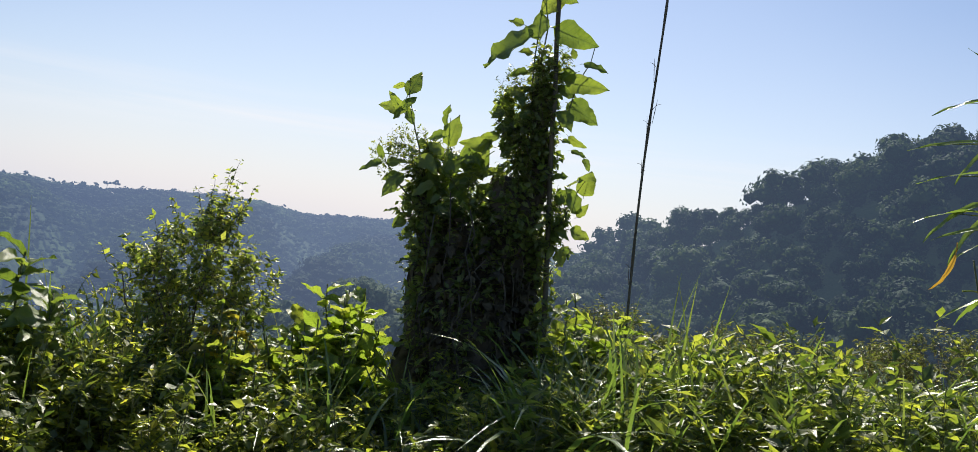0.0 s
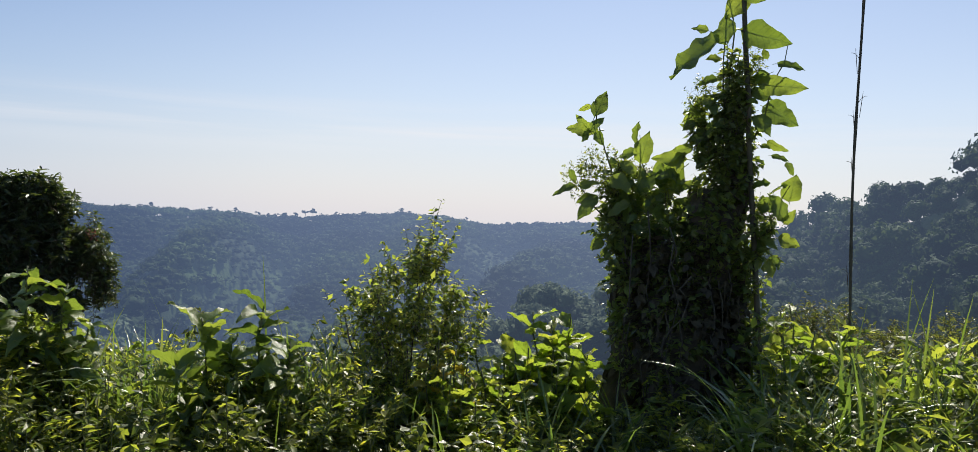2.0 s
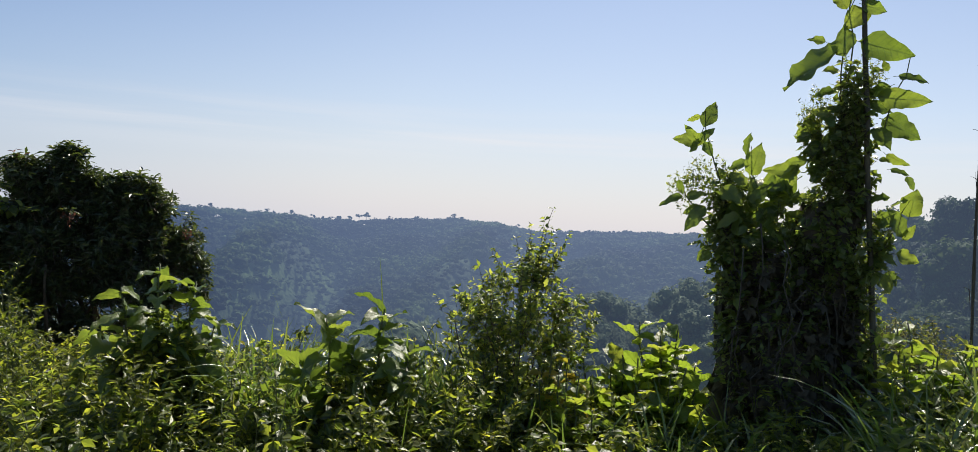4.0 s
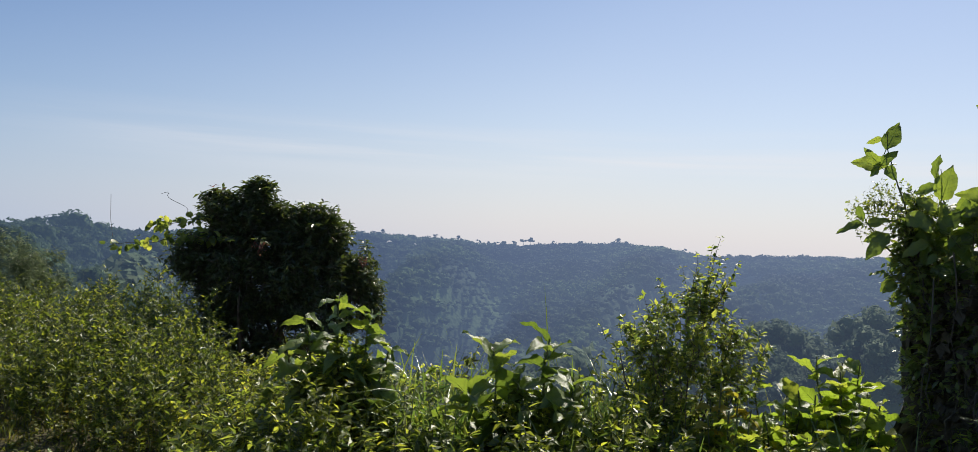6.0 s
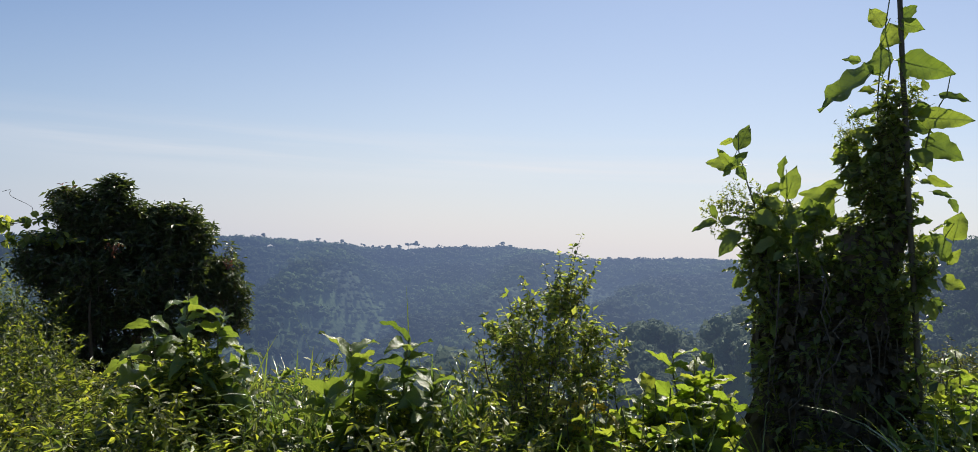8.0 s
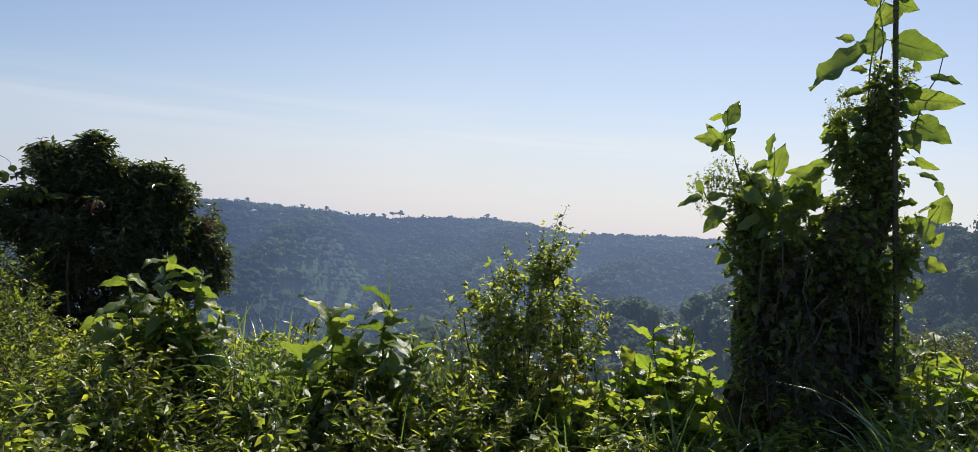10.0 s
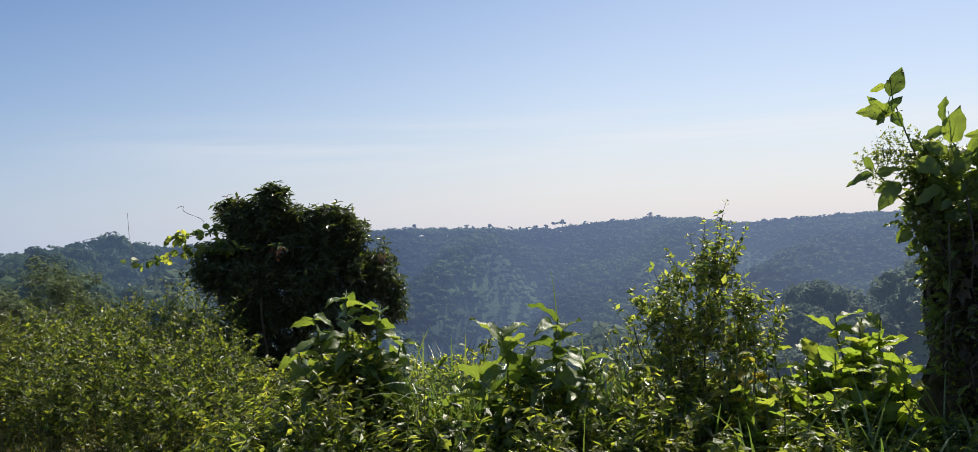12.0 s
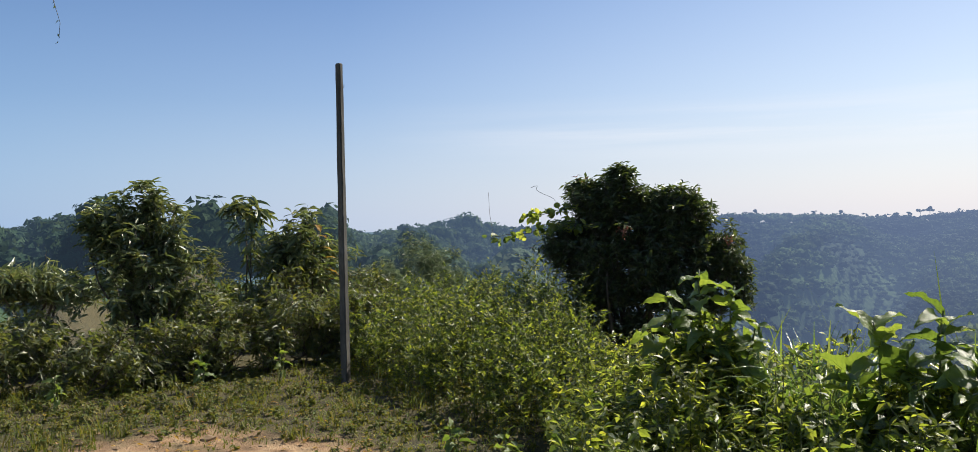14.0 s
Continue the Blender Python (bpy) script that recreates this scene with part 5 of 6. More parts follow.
herb("broadleaf_plant", "tall weed with broad oval leaves on two stems", (-3.42, 3.92), [(-0.15, -0.17, 1.12), (0.08, 0.1, 1.17), (0.24, 0.2, 0.95), (-0.26, -0.24, 0.85), (0.0, -0.1, 0.95), (0.16, 0.02, 0.8)], LEAF_OVAL + LEAF_HANG, 0.24, 15, 120, gap=0.8, lift0=1.5)
herb("broadleaf_plant", "tall drooping weed with broad dark leaves", (-4.58, 3.42), [(-0.03, 0.0, 1.36), (0.13, 0.16, 1.25), (-0.15, -0.16, 1.2), (0.06, -0.04, 1.0), (-0.05, 0.06, 0.85), (0.22, 0.24, 1.02), (-0.22, -0.24, 0.95), (0.16, 0.1, 0.7), (-0.14, -0.1, 0.65)], LEAF_HANG, 0.195, 20, 420, gap=0.85, lift0=0.65)
for x, y, h, wide_, k, size in ((-1.95, 5.72, 1.10, 0.27, 15, 0.215), (-2.3, 5.5, 0.95, 0.24, 12, 0.20), (-1.9, 5.3, 0.85, 0.26, 12, 0.19), (-2.2, 5.15, 0.75, 0.2, 9, 0.17), (-0.35, 5.85, 1.3, 0.3, 12, 0.19), (0.2, 5.7, 1.08, 0.25, 8, 0.17), (-2.75, 4.7, 0.62, 0.12, 5, 0.11), (-2.28, 4.55, 0.85, 0.18, 10, 0.115), (-2.62, 4.5, 0.66, 0.16, 8, 0.105), (-3.0, 4.3, 0.55, 0.16, 7, 0.10)):
    tops = [(rng.uniform(-1, 1) * wide_, rng.uniform(-1, 1) * wide_, h * rng.uniform(0.65, 1.08)) for _ in range(k)]
    herb("broadleaf_shrub", "bright green broad-leaved shrub among the undergrowth", (x, y), tops, LEAF_FRESH, size, 10, 40, "broad-leaved shrubs", gap=0.75, lift0=0.7)


yellow = herb("broadleaf_shrub", "low shrub with yellowing leaves beside the upright shrub", (-2.5, 4.74), [(0, 0, 1.04), (-0.1, 0.06, 0.84), (0.1, 0.05, 0.92), (-0.04, -0.1, 0.75), (0.16, 0.1, 0.8)], LEAF_YELLOW, 0.125, 14, 60, "broad-leaved shrubs", gap=0.8, lift0=0.4)


# ---- bushes that stand on the slope just over the edge ----
for az_, r_, top_, wide_ in ((2.6, 13.5, 0.62, 0.7), (-0.6, 14.5, 0.50, 0.9), (-4.2, 13.0, 0.58, 0.85), (-7.6, 14.0, 0.55, 1.0), (-11.2, 13.0, 0.62, 0.9), (-14.6, 14.0, 0.75, 1.0), (-18.2, 13.0, 0.9, 1.0), (-21.5, 13.5, 1.1, 1.0)):
    x, y = polar(az_, r_)
    h = top_ - ground_z(x, y)
    shrub("slope_bush", "fine-leaved grey-green bush on the slope below the edge", (x, y), ragged([((0, 0, h - 0.45), (wide_, wide_, 0.42), 2), ((0, 0, h - 1.2), (wide_ * 1.1, wide_ * 1.1, 0.6), 2)], 40, 0.3), 520, 0.085, 9, "scrub", "twig", TINY, 8, 0.75, 0.003, 0.3, 0.4, 0.4, "shrub", "bushes below the edge", 0.018, spread=0.25)

# ---- the post at the clearing ----
def clearing_post():
    at = (-8.9, 2.33, ground_z(-8.9, 2.33))
    t = thing("post", at, "weathered grey square concrete post standing in turf", "post")
    bm = bmesh.new()
    bmesh.ops.create_cube(bm, size=1)
    for v in bm.verts:
        top = v.co.z > 0
        w = 0.060 if top else 0.082
        v.co = Vector((v.co.x * w, v.co.y * w, 3.36 if top else -0.3))
    bmesh.ops.rotate(bm, verts=bm.verts, cent=(0, 0, 0), matrix=Matrix.Rotation(radians(38), 3, "Z"))
    bmesh.ops.bevel(bm, geom=list(bm.edges), offset=0.009, segments=2, affect="EDGES")
    bmesh.ops.subdivide_edges(bm, edges=[e for e in bm.edges if abs(e.verts[0].co.z - e.verts[1].co.z) > 1], cuts=24)
    for v in bm.verts:
        v.co += Vector((rng.normal(0, 0.0012), rng.normal(0, 0.0012), 0))
        v.co.x -= 0.004 * math.sin(v.co.z * 1.1)
    me = bpy.data.meshes.new("shaft")
    bm.to_mesh(me)
    bm.free()
    me.materials.append(G["post"])
    ob = new("shaft", me)
    ob.parent = t
    hook = Geo()
    tube(hook, [(0.03, 0.02, 3.1), (0.055, 0.03, 3.1), (0.06, 0.032, 3.13)], 0.004, 5)
    part("wire_hook", hook, G["twig"], t)
    return t


clearing_post()

# ---- trees and scrub behind the clearing ----
crown_lobes = [(0.05, 1.98, 0.24, 0.2, 1.0), (-0.28, 1.75, 0.24, 0.22, 1.0), (0.28, 1.72, 0.3, 0.26, 1.4), (-0.46, 1.58, 0.18, 0.18, 0.6), (0.0, 1.35, 0.52, 0.35, 2.4), (0.4, 1.2, 0.5, 0.4, 2.0), (-0.2, 0.95, 0.7, 0.35, 1.8), (0.3, 0.6, 0.7, 0.3, 1.3)]
young = shrub("tree", "young leafy tree with glossy grey-green leaves", (-11.38, 0.50), ragged([((0, y, z), (max(0.2, ry * 0.8), ry, rz), w) for y, z, ry, rz, w in crown_lobes], 100, 0.16), 540, 0.13, 8, "tree", "twig", OVAL, 11, 0.62, 0.004, 0.3, 0.45, 0.4, "tree", "young trees", 0.022, spread=0.25)
tufts(young, "tree", crown_lobes, 100, 0.15, 0.10, lambda u, z, d: (d, u, z), 0.55)
shrub("sapling", "thin sapling with long drooping leaves", (-12.2, 1.95), [((0, 0, 1.95), (0.24, 0.26, 0.16), 1.5), ((0.05, 0.05, 1.55), (0.16, 0.2, 0.2), 0.5)], 24, 0.24, 7, "tree", "twig", OVAL, 3, 0.5, 0.004, 0.25, 0.8, 0.3, "tree", "young trees", 0.016, spread=0.05)
shrub("sapling", "leafy sapling with some yellowing leaves", (-12.3, 2.75), ragged([((0, 0, 1.5), (0.4, 0.45, 0.35), 1.3), ((0.0, 0.2, 1.2), (0.45, 0.6, 0.4), 1.4), ((0.0, -0.5, 1.0), (0.45, 0.6, 0.4), 1.4)], 34, 0.22), 250, 0.175, 8, "tree", "twig", OVAL, 8, 0.5, 0.004, 0.3, 0.6, 0.4, "tree", "young trees", 0.016, spread=0.2)
dry = thing("sapling", (-12.0, 2.75, ground_z(-12.0, 2.75)), "sapling with orange and yellow withering leaves", "tree", "young trees")
dg = Geo()
tube(dg, bow((0, 0, -0.05), (0.02, 0.1, 1.6), -0.05, 9, 0.01), np.linspace(0.014, 0.004, 9), 5)
part("stem", dg, G["twig"], dry, smooth=True)
for k in range(46):
    a = k * 2.4
    h = 1.65 - 0.9 * (k / 46)
    kinds = LEAF_DRY if k % 4 == 0 else LEAF_LANCE
    leaf_at(kinds, dry, Vector(dry.location) + Vector((0.1 * math.cos(a), 0.1 + 0.14 * math.sin(a), h)), (math.cos(a), math.sin(a), 0.3 - rng.uniform(0, 0.7)), (0, 0, 1), rng.uniform(0.17, 0.27))
low = shrub("tree", "low spreading tree with feathery green fronds", (-14.4, -0.7), [((0.3, -0.2, 1.05), (0.8, 0.9, 0.2), 2), ((0.2, 0.4, 0.9), (0.6, 0.6, 0.18), 1)], 400, 0.17, 12, "tree", "twig", SMALL, 5, 0.55, 0.004, 0.4, 0.5, 0.3, "tree", stem_r=0.035, spread=0.04, rise=0.1)
scrub = [(-10.1, -0.9, 0.9), (-9.9, -0.1, 0.7), (-10.0, 0.7, 0.8), (-10.1, 1.4, 0.9), (-10.3, 2.1, 0.95), (-10.3, 2.8, 0.9), (-11.6, 1.2, 1.35), (-11.9, 2.4, 1.2), (-11.5, -0.7, 0.75), (-12.6, 0.6, 1.45), (-13.0, 1.6, 1.3), (-12.9, 3.2, 1.25), (-11.9, -1.6, 0.7), (-10.7, -1.9, 0.7), (-11.3, 3.4, 1.1)]
for x, y, h in scrub:
    shrub("scrub_bush", "tangled dark green scrub bush", (x, y), ragged([((0, 0, h * 0.66), (0.5, 0.55, h * 0.36), 2), ((0.1, 0.15, h * 0.3), (0.6, 0.65, h * 0.3), 1.3)], 24, 0.2), 300, 0.10, 8, "scrub", "twig", SMALL, 8, 0.72, 0.003, 0.28, 0.4, 0.4, "shrub", "scrub behind the clearing", 0.012, spread=0.2)


# ---- weeds: too many to count ----
def weeds(name, label, spots, tall, size, mat, per=26, kind=SMALL, wide=1.0, side=3, spike=0.0):
    """Leafy weeds: each has a stem, a few side shoots, and leaves all along them."""
    g = Geo()
    for (x, y), h0 in zip(spots, tall):
        z0 = ground_z(x, y)
        h = h0 * rng.uniform(0.75, 1.15)
        lean = rng.normal(0, 0.10, 2) * h
        root = np.array([x, y, z0 - 0.03])
        top = root + np.array([lean[0], lean[1], h])
        main = bow(root, top, -0.04, 7, 0.008)
        tube(g, main, np.linspace(0.006, 0.002, 7), 3, 1, False)
        lines = [(main, per)]
        for k in range(side):
            i = int(rng.integers(2, 6))
            a = rng.uniform(0, 2 * np.pi)
            ln = h * rng.uniform(0.18, 0.36)
            e = main[i] + np.array([math.cos(a) * ln * 0.7, math.sin(a) * ln * 0.7, ln * rng.uniform(0.5, 1.0)])
            ps = bow(main[i], e, 0.0, 4, 0.006)
            tube(g, ps, np.linspace(0.0035, 0.0015, 4), 3, 1, False)
            lines.append((ps, max(4, per // 3)))
        for ps, cnt in lines:
            s = rng.uniform(0.15 if len(ps) == 7 else 0.2, 1.0, cnt) ** 0.8 * (len(ps) - 1)
            i = np.minimum(s.astype(int), len(ps) - 2)
            pos = ps[i] + (ps[i + 1] - ps[i]) * (s - i)[:, None]
            a = rng.uniform(0, 2 * np.pi, cnt)
            way = np.stack([np.cos(a), np.sin(a), rng.normal(-0.15 + spike, 0.5, cnt)], -1)
            leaves(g, kind, pos, way, rnd(cnt, 0.4) + [0, 0, 1], size * rng.uniform(0.5, 1.25, cnt), wide, 0)
    ob = part(name, g, [G[mat], G["stem"]])
    return tagged(ob, label, "weeds", kind="stuff")


def sector(n, az0, az1, r0, r1):
    az = rng.uniform(az0, az1, n)
    r = np.sqrt(rng.uniform(r0 * r0, r1 * r1, n))
    x, y = polar(az, r)
    return np.stack([x, y], -1), az, r


spots, az, r = sector(1000, -26, 63, 4.0, 6.9)
thin = (az > 7) | (rng.uniform(0, 1, len(az)) < 0.4)
spots, az, r = spots[thin], az[thin], r[thin]
tall = np.interp(az, [-26, -12, -4, 3, 12, 16, 20, 24, 30, 36, 44, 52, 58, 63], [0.84, 0.8, 0.8, 0.76, 0.5, 0.46, 0.44, 0.58, 0.66, 0.6, 0.56, 0.56, 0.58, 0.5])
tall = tall * np.interp(r, [3.9, 4.6, 6.9], [0.7, 1.0, 0.95]) * (1 + 0.34 * np.sin(spots[:, 0] * 4.1 + 1.7 * np.sin(spots[:, 1] * 3.3)) * np.cos(spots[:, 1] * 3.7 + spots[:, 0])) * rng.uniform(0.5, 1.3, len(r))
keep = np.hypot(spots[:, 0] + 1.2, spots[:, 1] - 6.1) > 0.55
weeds("undergrowth", "tangled yellow-green leafy weeds on the hilltop edge", spots[keep], tall[keep], 0.060, "weed", 40, TINY, 1.1, 5, 0.1)
spots, az, r = sector(230, 8, 63, 4.0, 6.2)
weeds("leafy_undergrowth", "fresh green ovate-leaved herbs in the undergrowth", spots, np.interp(az, [8, 12, 18, 24, 50, 63], [0.6, 0.5, 0.45, 0.6, 0.72, 0.5]) * rng.uniform(0.6, 1.25, 230), 0.066, "bank", 34, SMALL, 1.4, 4)
spots, az, r = sector(520, -26, 9, 4.0, 6.5)
weeds("leafy_undergrowth", "upright fresh green herbs with pointed leaves", spots, np.interp(az, [-26, -14, -4, 4, 9], [1.0, 0.92, 0.92, 0.8, 0.5]) * rng.uniform(0.55, 1.25, 520), 0.11, "bank", 30, SMALL, 0.85, 4, 0.45)
spots, az, r = sector(420, -26, 63, 4.2, 6.6)
weeds("fine_undergrowth", "fine narrow-leaved weeds among the undergrowth", spots, np.interp(az, [-26, 0, 12, 24, 50, 63], [0.95, 0.9, 0.55, 0.5, 0.72, 0.55]) * rng.uniform(0.6, 1.25, 420), 0.08, "bank", 30, TINY, 0.6, 3, 0.4)
spots, az, r = sector(980, 58.5, 78, 6.3, 11.8)
on = az < np.interp(r, [6.3, 7.1, 8.2, 9.6, 11.4], [64.3, 67.0, 71.6, 74.6, 76.5]) + rng.normal(0, 0.5, 980)
spots, az, r = spots[on], az[on], r[on]
weeds("weed_bank", "bank of tall fresh green small-leaved weeds", spots, np.interp(az, [58.5, 60.5, 65, 71, 75, 77], [0.8, 1.22, 1.1, 0.92, 0.72, 0.55]) * np.interp(r, [6.3, 8.0, 11.5], [0.5, 0.8, 1.02]) * rng.uniform(0.5, 1.08, len(r)), 0.058, "tall_weed", 36, TINY, 0.9, 3, 0.75)
spots, az, r = sector(160, 44, 58, 6.5, 9.0)
weeds("weed_bank", "tall green weeds at the foot of the dark tree", spots, 0.6 * np.ones(160), 0.075, "weed", 34, SMALL, 0.8, 4, 0.2)


def grass(name, label, spots, length, width, mat="grass", blades=7, arch=0.5, seg=9):
    g = Geo()
    for x, y in spots:
        z = ground_z(x, y)
        for k in range(blades):
            a = rng.uniform(0, 2 * np.pi)
            ln = length * rng.uniform(0.55, 1.2)
            out = np.array([math.cos(a), math.sin(a), 0])
            bend = arch * rng.uniform(0.3, 1.5)
            s = np.linspace(0, 1, seg)
            dist = ln * (0.12 * s + bend * 0.55 * s ** 2.2)
            up = ln * (s - bend * 0.42 * s ** 3)
            mid = np.array([x, y, z - 0.02]) + rng.normal(0, 0.03, 3) * [1, 1, 0] + out * dist[:, None] + np.array([0, 0, 1.0]) * up[:, None]
            side = np.array([-out[1], out[0], 0]) + rng.normal(0, 0.2, 3)
            side /= np.linalg.norm(side)
            w = width * rng.uniform(0.6, 1.3) * np.sin(np.pi * np.clip(0.18 + 0.82 * s, 0, 1)) ** 0.8 * 0.5
            w[-1] = 0.0004
            lift = np.array([0, 0, 0.25]) * w[:, None]
            v = np.stack([mid - side * w[:, None] + lift, mid, mid + side * w[:, None] + lift], 1).reshape(-1, 3)
            q = [(i * 3 + j, i * 3 + j + 1, i * 3 + j + 4, i * 3 + j + 3) for i in range(seg - 1) for j in range(2)]
            g.add(v, None, q)
    ob = part(name, g, G[mat], smooth=True)
    return tagged(ob, label, "grass", kind="stuff")


spots, az, r = sector(380, -26, 7, 4.1, 6.4)
grass("tall_grass", "long arching glossy grass blades", spots[np.hypot(spots[:, 0] + 0.35, spots[:, 1] - 5.6) > 0.45], 1.22, 0.024, blades=6, arch=0.95)
spots, az, r = sector(70, 14, 48, 4.6, 6.8)
grass("tall_grass", "tufts of long green grass between weeds", spots, 0.95, 0.017, blades=6, arch=0.55)
for cx_, cy_, k_ in ((-4.15, 3.85, 16), (-3.95, 4.0, 12), (-3.35, 4.5, 14), (-3.2, 4.72, 10), (-4.35, 3.75, 8)):
    grass("tall_grass", "dense tuft of long blue-green grass", np.array([cx_, cy_]) + rng.normal(0, 0.09, (k_, 2)), 1.15, 0.018, blades=6, arch=0.75)
for az_, r_, h_ in ((-2.4, 5.2, 1.75), (-0.6, 5.6, 1.6), (-9.5, 5.3, 1.5), (-12.0, 5.0, 1.45), (38.5, 5.2, 1.45), (-4.6, 5.4, 1.55), (-7.0, 5.0, 1.25), (1.2, 5.0, 1.35), (43.5, 5.6, 1.35), (-1.6, 4.8, 1.5), (-3.4, 5.0, 1.45), (-5.2, 4.7, 1.35), (-5.9, 5.1, 1.5), (-8.0, 4.9, 1.35), (0.4, 4.9, 1.2), (-10.6, 5.2, 1.4), (-14.0, 5.0, 1.35)):
    x, y = polar(az_, r_)
    grass("tall_grass", "single tall upright grass blades", [(x, y)], h_, 0.024, blades=3, arch=0.22)

spots, az, r = sector(80, -26, 6, 4.1, 5.4)
grass("tall_grass", "broad glossy grass blades bending over", spots[np.hypot(spots[:, 0] + 0.35, spots[:, 1] - 5.6) > 0.45], 1.3, 0.036, blades=3, arch=1.15, seg=10)
spots, az, r = sector(26, 9, 30, 4.3, 5.4)
grass("tall_grass", "broad glossy grass blades bending over", spots, 0.85, 0.03, blades=3, arch=1.1, seg=10)

# short turf of the clearing
spots, az, r = sector(4000, 62, 100, 5.8, 10.2)
bare = np.hypot(spots[:, 0] + 5.9, spots[:, 1] - 0.1)
spots = spots[bare + rng.normal(0, 0.25, len(bare)) > 1.5 + 0.35 * np.sin(spots[:, 0] * 2.3 + spots[:, 1]) * np.cos(spots[:, 1] * 2.9)]
grass("turf", "short grass and creeping weeds of the clearing", spots, 0.075, 0.010, "turf", blades=5, arch=0.9, seg=3)
spots, az, r = sector(420, 64, 100, 6.6, 10.2)
tuft = np.sin(spots[:, 0] * 3.1) * np.cos(spots[:, 1] * 2.3 + 1) + rng.normal(0, 0.3, 420) > 0.25
grass("turf_tufts", "longer tufts of yellow-green grass in the turf", spots[tuft & (np.hypot(spots[:, 0] + 5.9, spots[:, 1] - 0.1) > 1.5)], 0.19, 0.008, "turf", blades=9, arch=0.7, seg=4)
spots, az, r = sector(1200, 62, 100, 6.2, 10.4)
open_turf = np.hypot(spots[:, 0] + 5.9, spots[:, 1] - 0.1) + rng.normal(0, 0.25, 1200) > 1.65
spots = spots[open_turf]
weeds("creeping_weeds", "low creeping leafy weeds matting the turf", spots, 0.10 * rng.uniform(0.5, 1.6, len(spots)), 0.045, "turf", 12, TINY, 1.2, 2)
clods = Geo()
cv_, cf_ = ball(1)
for k in range(420):
    cx, cy = -5.9 + rng.normal(0, 0.95), 0.1 + rng.normal(0, 1.1)
    sz = 0.012 * rng.lognormal(0, 0.6)
    clods.add(cv_ * rng.uniform(0.7, 1.2, (len(cv_), 1)) * sz * np.array([1.3, 1.1, 0.7]) + np.array([cx, cy, ground_z(cx, cy)]), cf_)
tagged(part("clods", clods, G["soil"]), "small clods of dry earth on the bare track", "earth", kind="stuff")
litter = Geo()
n = 500
lx, ly = -6.6 + rng.normal(0, 1.2, n), 0.6 + rng.normal(0, 1.4, n)
leaves(litter, SMALL, np.stack([lx, ly, land(lx, ly) + 0.012], -1), rnd(n) * [1, 1, 0.1], rnd(n, 0.25) + [0, 0, 1], rng.uniform(0.03, 0.08, n), 0.9)
tagged(part("leaf_litter", litter, G["dry"]), "withered leaves scattered over turf and soil", "leaf litter", kind="stuff")
for x, y, h in ((-5.9, 2.2, 0.22), (-8.1, 2.9, 0.3), (-9.2, 0.9, 0.35), (-9.4, 1.75, 0.42), (-9.1, -0.4, 0.3), (-5.3, 2.35, 0.28)):
    herb("seedling", "small broad-leaved seedling in the turf", (x, y), [(0, 0, h), (0.05, 0.04, h * 0.7)], LEAF_OVAL, 0.11, 6, 0, "seedlings in the turf")


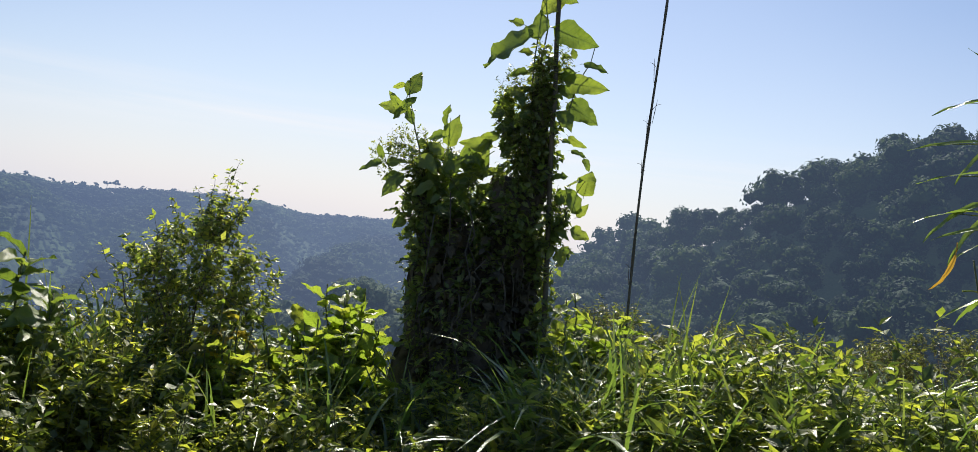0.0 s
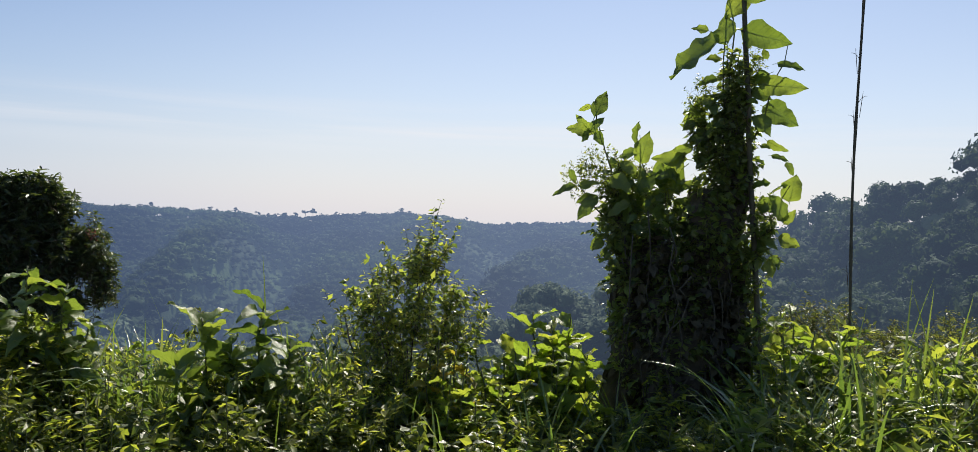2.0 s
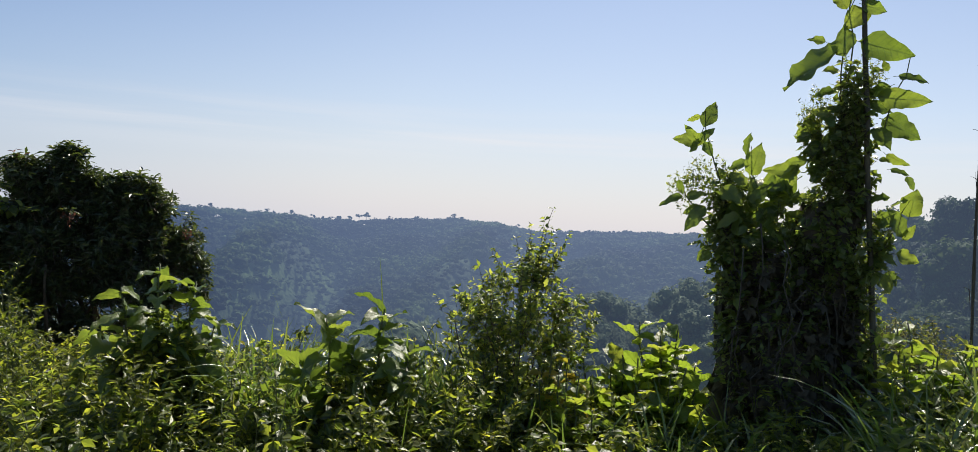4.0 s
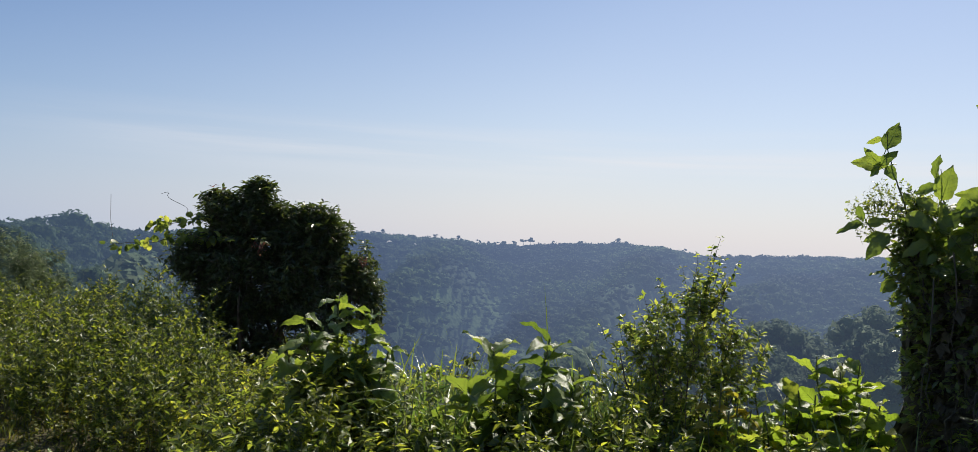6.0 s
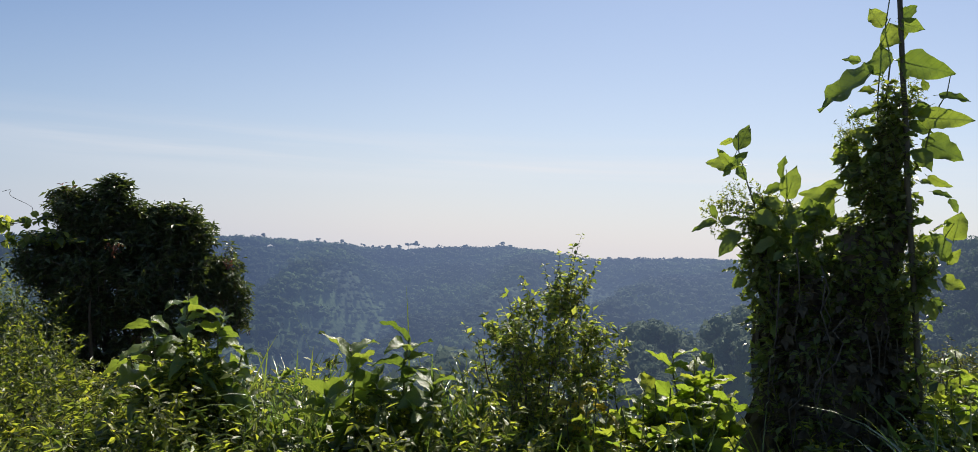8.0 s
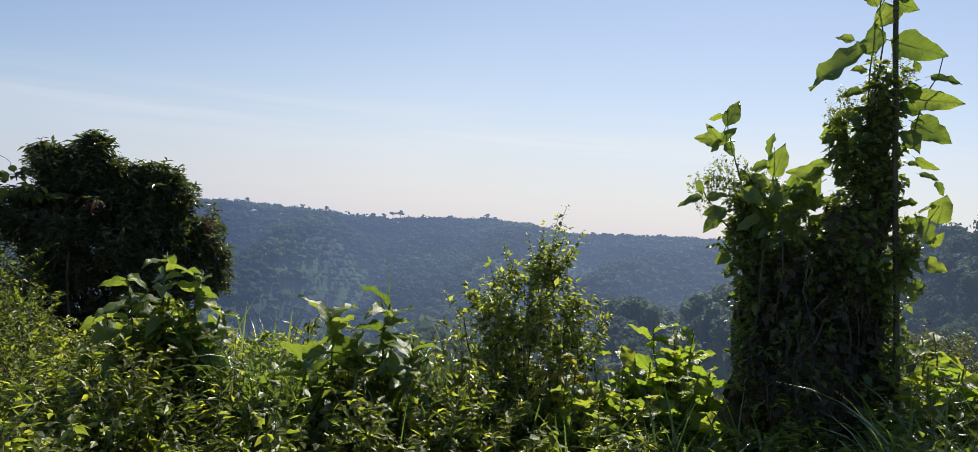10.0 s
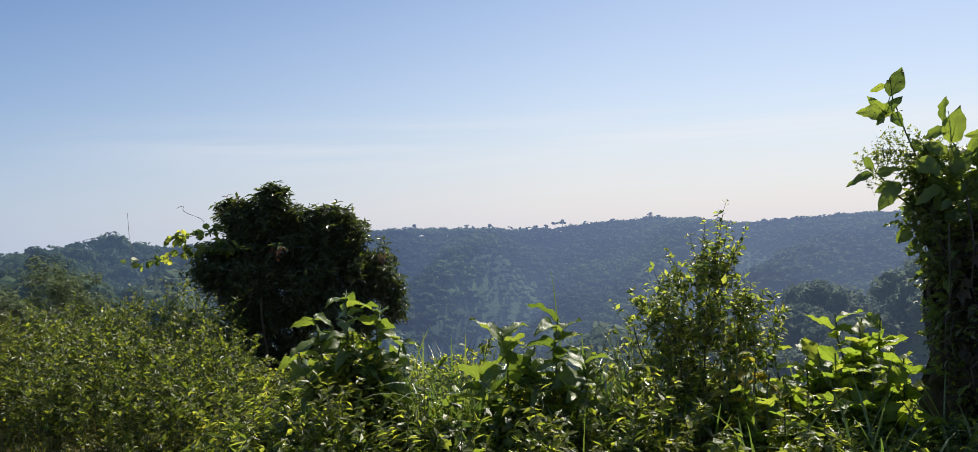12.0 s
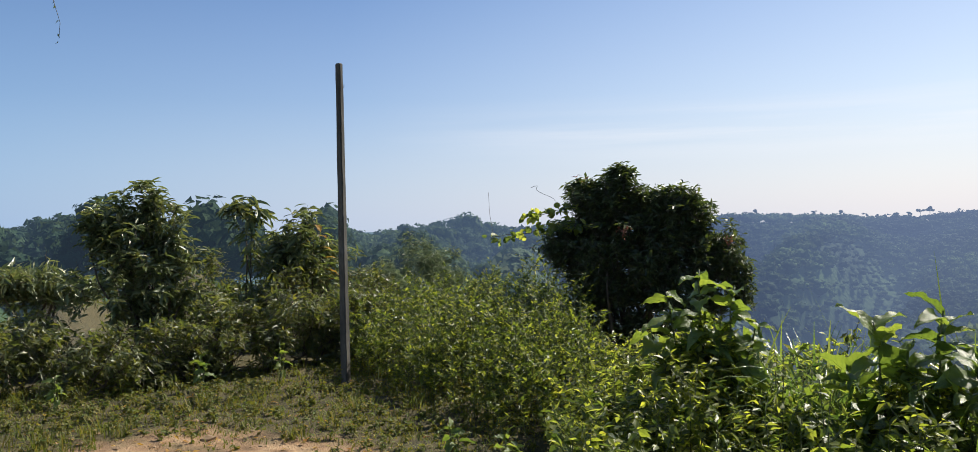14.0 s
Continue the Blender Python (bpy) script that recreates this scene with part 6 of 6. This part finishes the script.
# ---- cane grass at the hill's edge ----
def cane():
    at = (1.86, 4.32, ground_z(1.86, 4.32))
    t = thing("cane_grass", at, "arching cane grass with long pointed leaves", "grass")
    g = Geo()
    tops = [((-0.28, -0.05, 2.35), 9), ((-0.12, 0.0, 2.62), 8), ((-0.3, 0.02, 1.75), 9), ((0.1, 0.1, 2.0), 8), ((-0.2, -0.1, 1.35), 8)]
    for (x, y, z), k in tops:
        p = bow((rng.normal(0, 0.06), rng.normal(0, 0.06), -0.05), (x, y, z), -0.3, 10, 0.01)
        tube(g, p, np.linspace(0.011, 0.004, 10), 6)
        for i in range(k):
            s = 3 + 6.0 * i / k
            q = p[int(s)] + (p[int(s) + 1] - p[int(s)]) * (s - int(s))
            a = rng.uniform(0, 2 * np.pi)
            label, kinds = ("", LEAF_CANE)
            leaf_at(kinds, t, Vector(at) + Vector(q), (math.cos(a), math.sin(a), rng.uniform(-0.3, 0.6)), (0, 0, 1), rng.uniform(0.28, 0.45), label)
    part("canes", g, G["stem"], t, smooth=True)
    leaf_at(LEAF_CANE_DRY, t, (1.44, 4.27, 1.76), (-0.15, 0.0, -1.0), (0.2, -1, 0), 0.24, "withered orange leaf")
    for p_, w_ in (((1.55, 4.28, 2.02), (-0.9, 0, -0.35)), ((1.6, 4.3, 1.98), (-0.8, 0.1, -0.7)), ((1.6, 4.28, 1.9), (-0.95, -0.1, -0.1)), ((1.58, 4.3, 2.3), (-0.9, 0, 0.05)), ((1.6, 4.3, 2.32), (-0.8, 0, -0.5)), ((1.6, 4.3, 2.55), (-0.5, 0, 0.8)), ((1.62, 4.3, 2.5), (-0.9, 0, 0.15))):
        leaf_at(LEAF_CANE, t, p_, w_, (0.1, -0.5, 0.8), rng.uniform(0.26, 0.4))


LEAF_CANE = [broad_leaf_mesh("leaf", 0.085, 0.0, 0.35, 0.02, "grass"), broad_leaf_mesh("leaf", 0.10, 0.0, 0.6, 0.02, "grass")]
LEAF_CANE_DRY = [broad_leaf_mesh("leaf", 0.10, 0.0, 0.8, 0.03, "dry")]
cane()


# ---- a drooping leafy twig; the culm carrying it from beyond the clearing's edge is added ----
def arching_whip():
    x, y = -7.6, -2.6
    at = (x, y, ground_z(x, y))
    t = thing("drooping_twig", at, "thin drooping leafy twig on an added arching culm", "bamboo")
    g, f = Geo(), Geo()
    s = np.linspace(0, 1, 26)
    pts = np.stack([0.2 * s ** 2, 2.22 * s ** 2.2, 3.86 * np.sin(s * 1.98)], -1)
    end = pts[-1].copy()
    drop = np.array([(0.2, 2.27, 0), (0.2, 2.30, -0.14), (0.21, 2.34, -0.30), (0.21, 2.33, -0.42)]) - np.array([0.2, 2.22, 0])
    pts = np.concatenate([pts, end + drop])
    tube(g, pts, np.linspace(0.016, 0.0015, len(pts)), 5)
    part("culm", g, G["bamboo"], t, smooth=True)
    q = np.repeat(pts[19:], 2, axis=0) + rnd(2 * len(pts[19:]), 0.012)
    leaves(f, SMALL, q, unit(rnd(len(q)) + [0, 0.2, -0.8]), unit(rnd(len(q))), rng.uniform(0.02, 0.05, len(q)), 0.8)
    part("tip_leaves", f, G["dark"], t)


arching_whip()
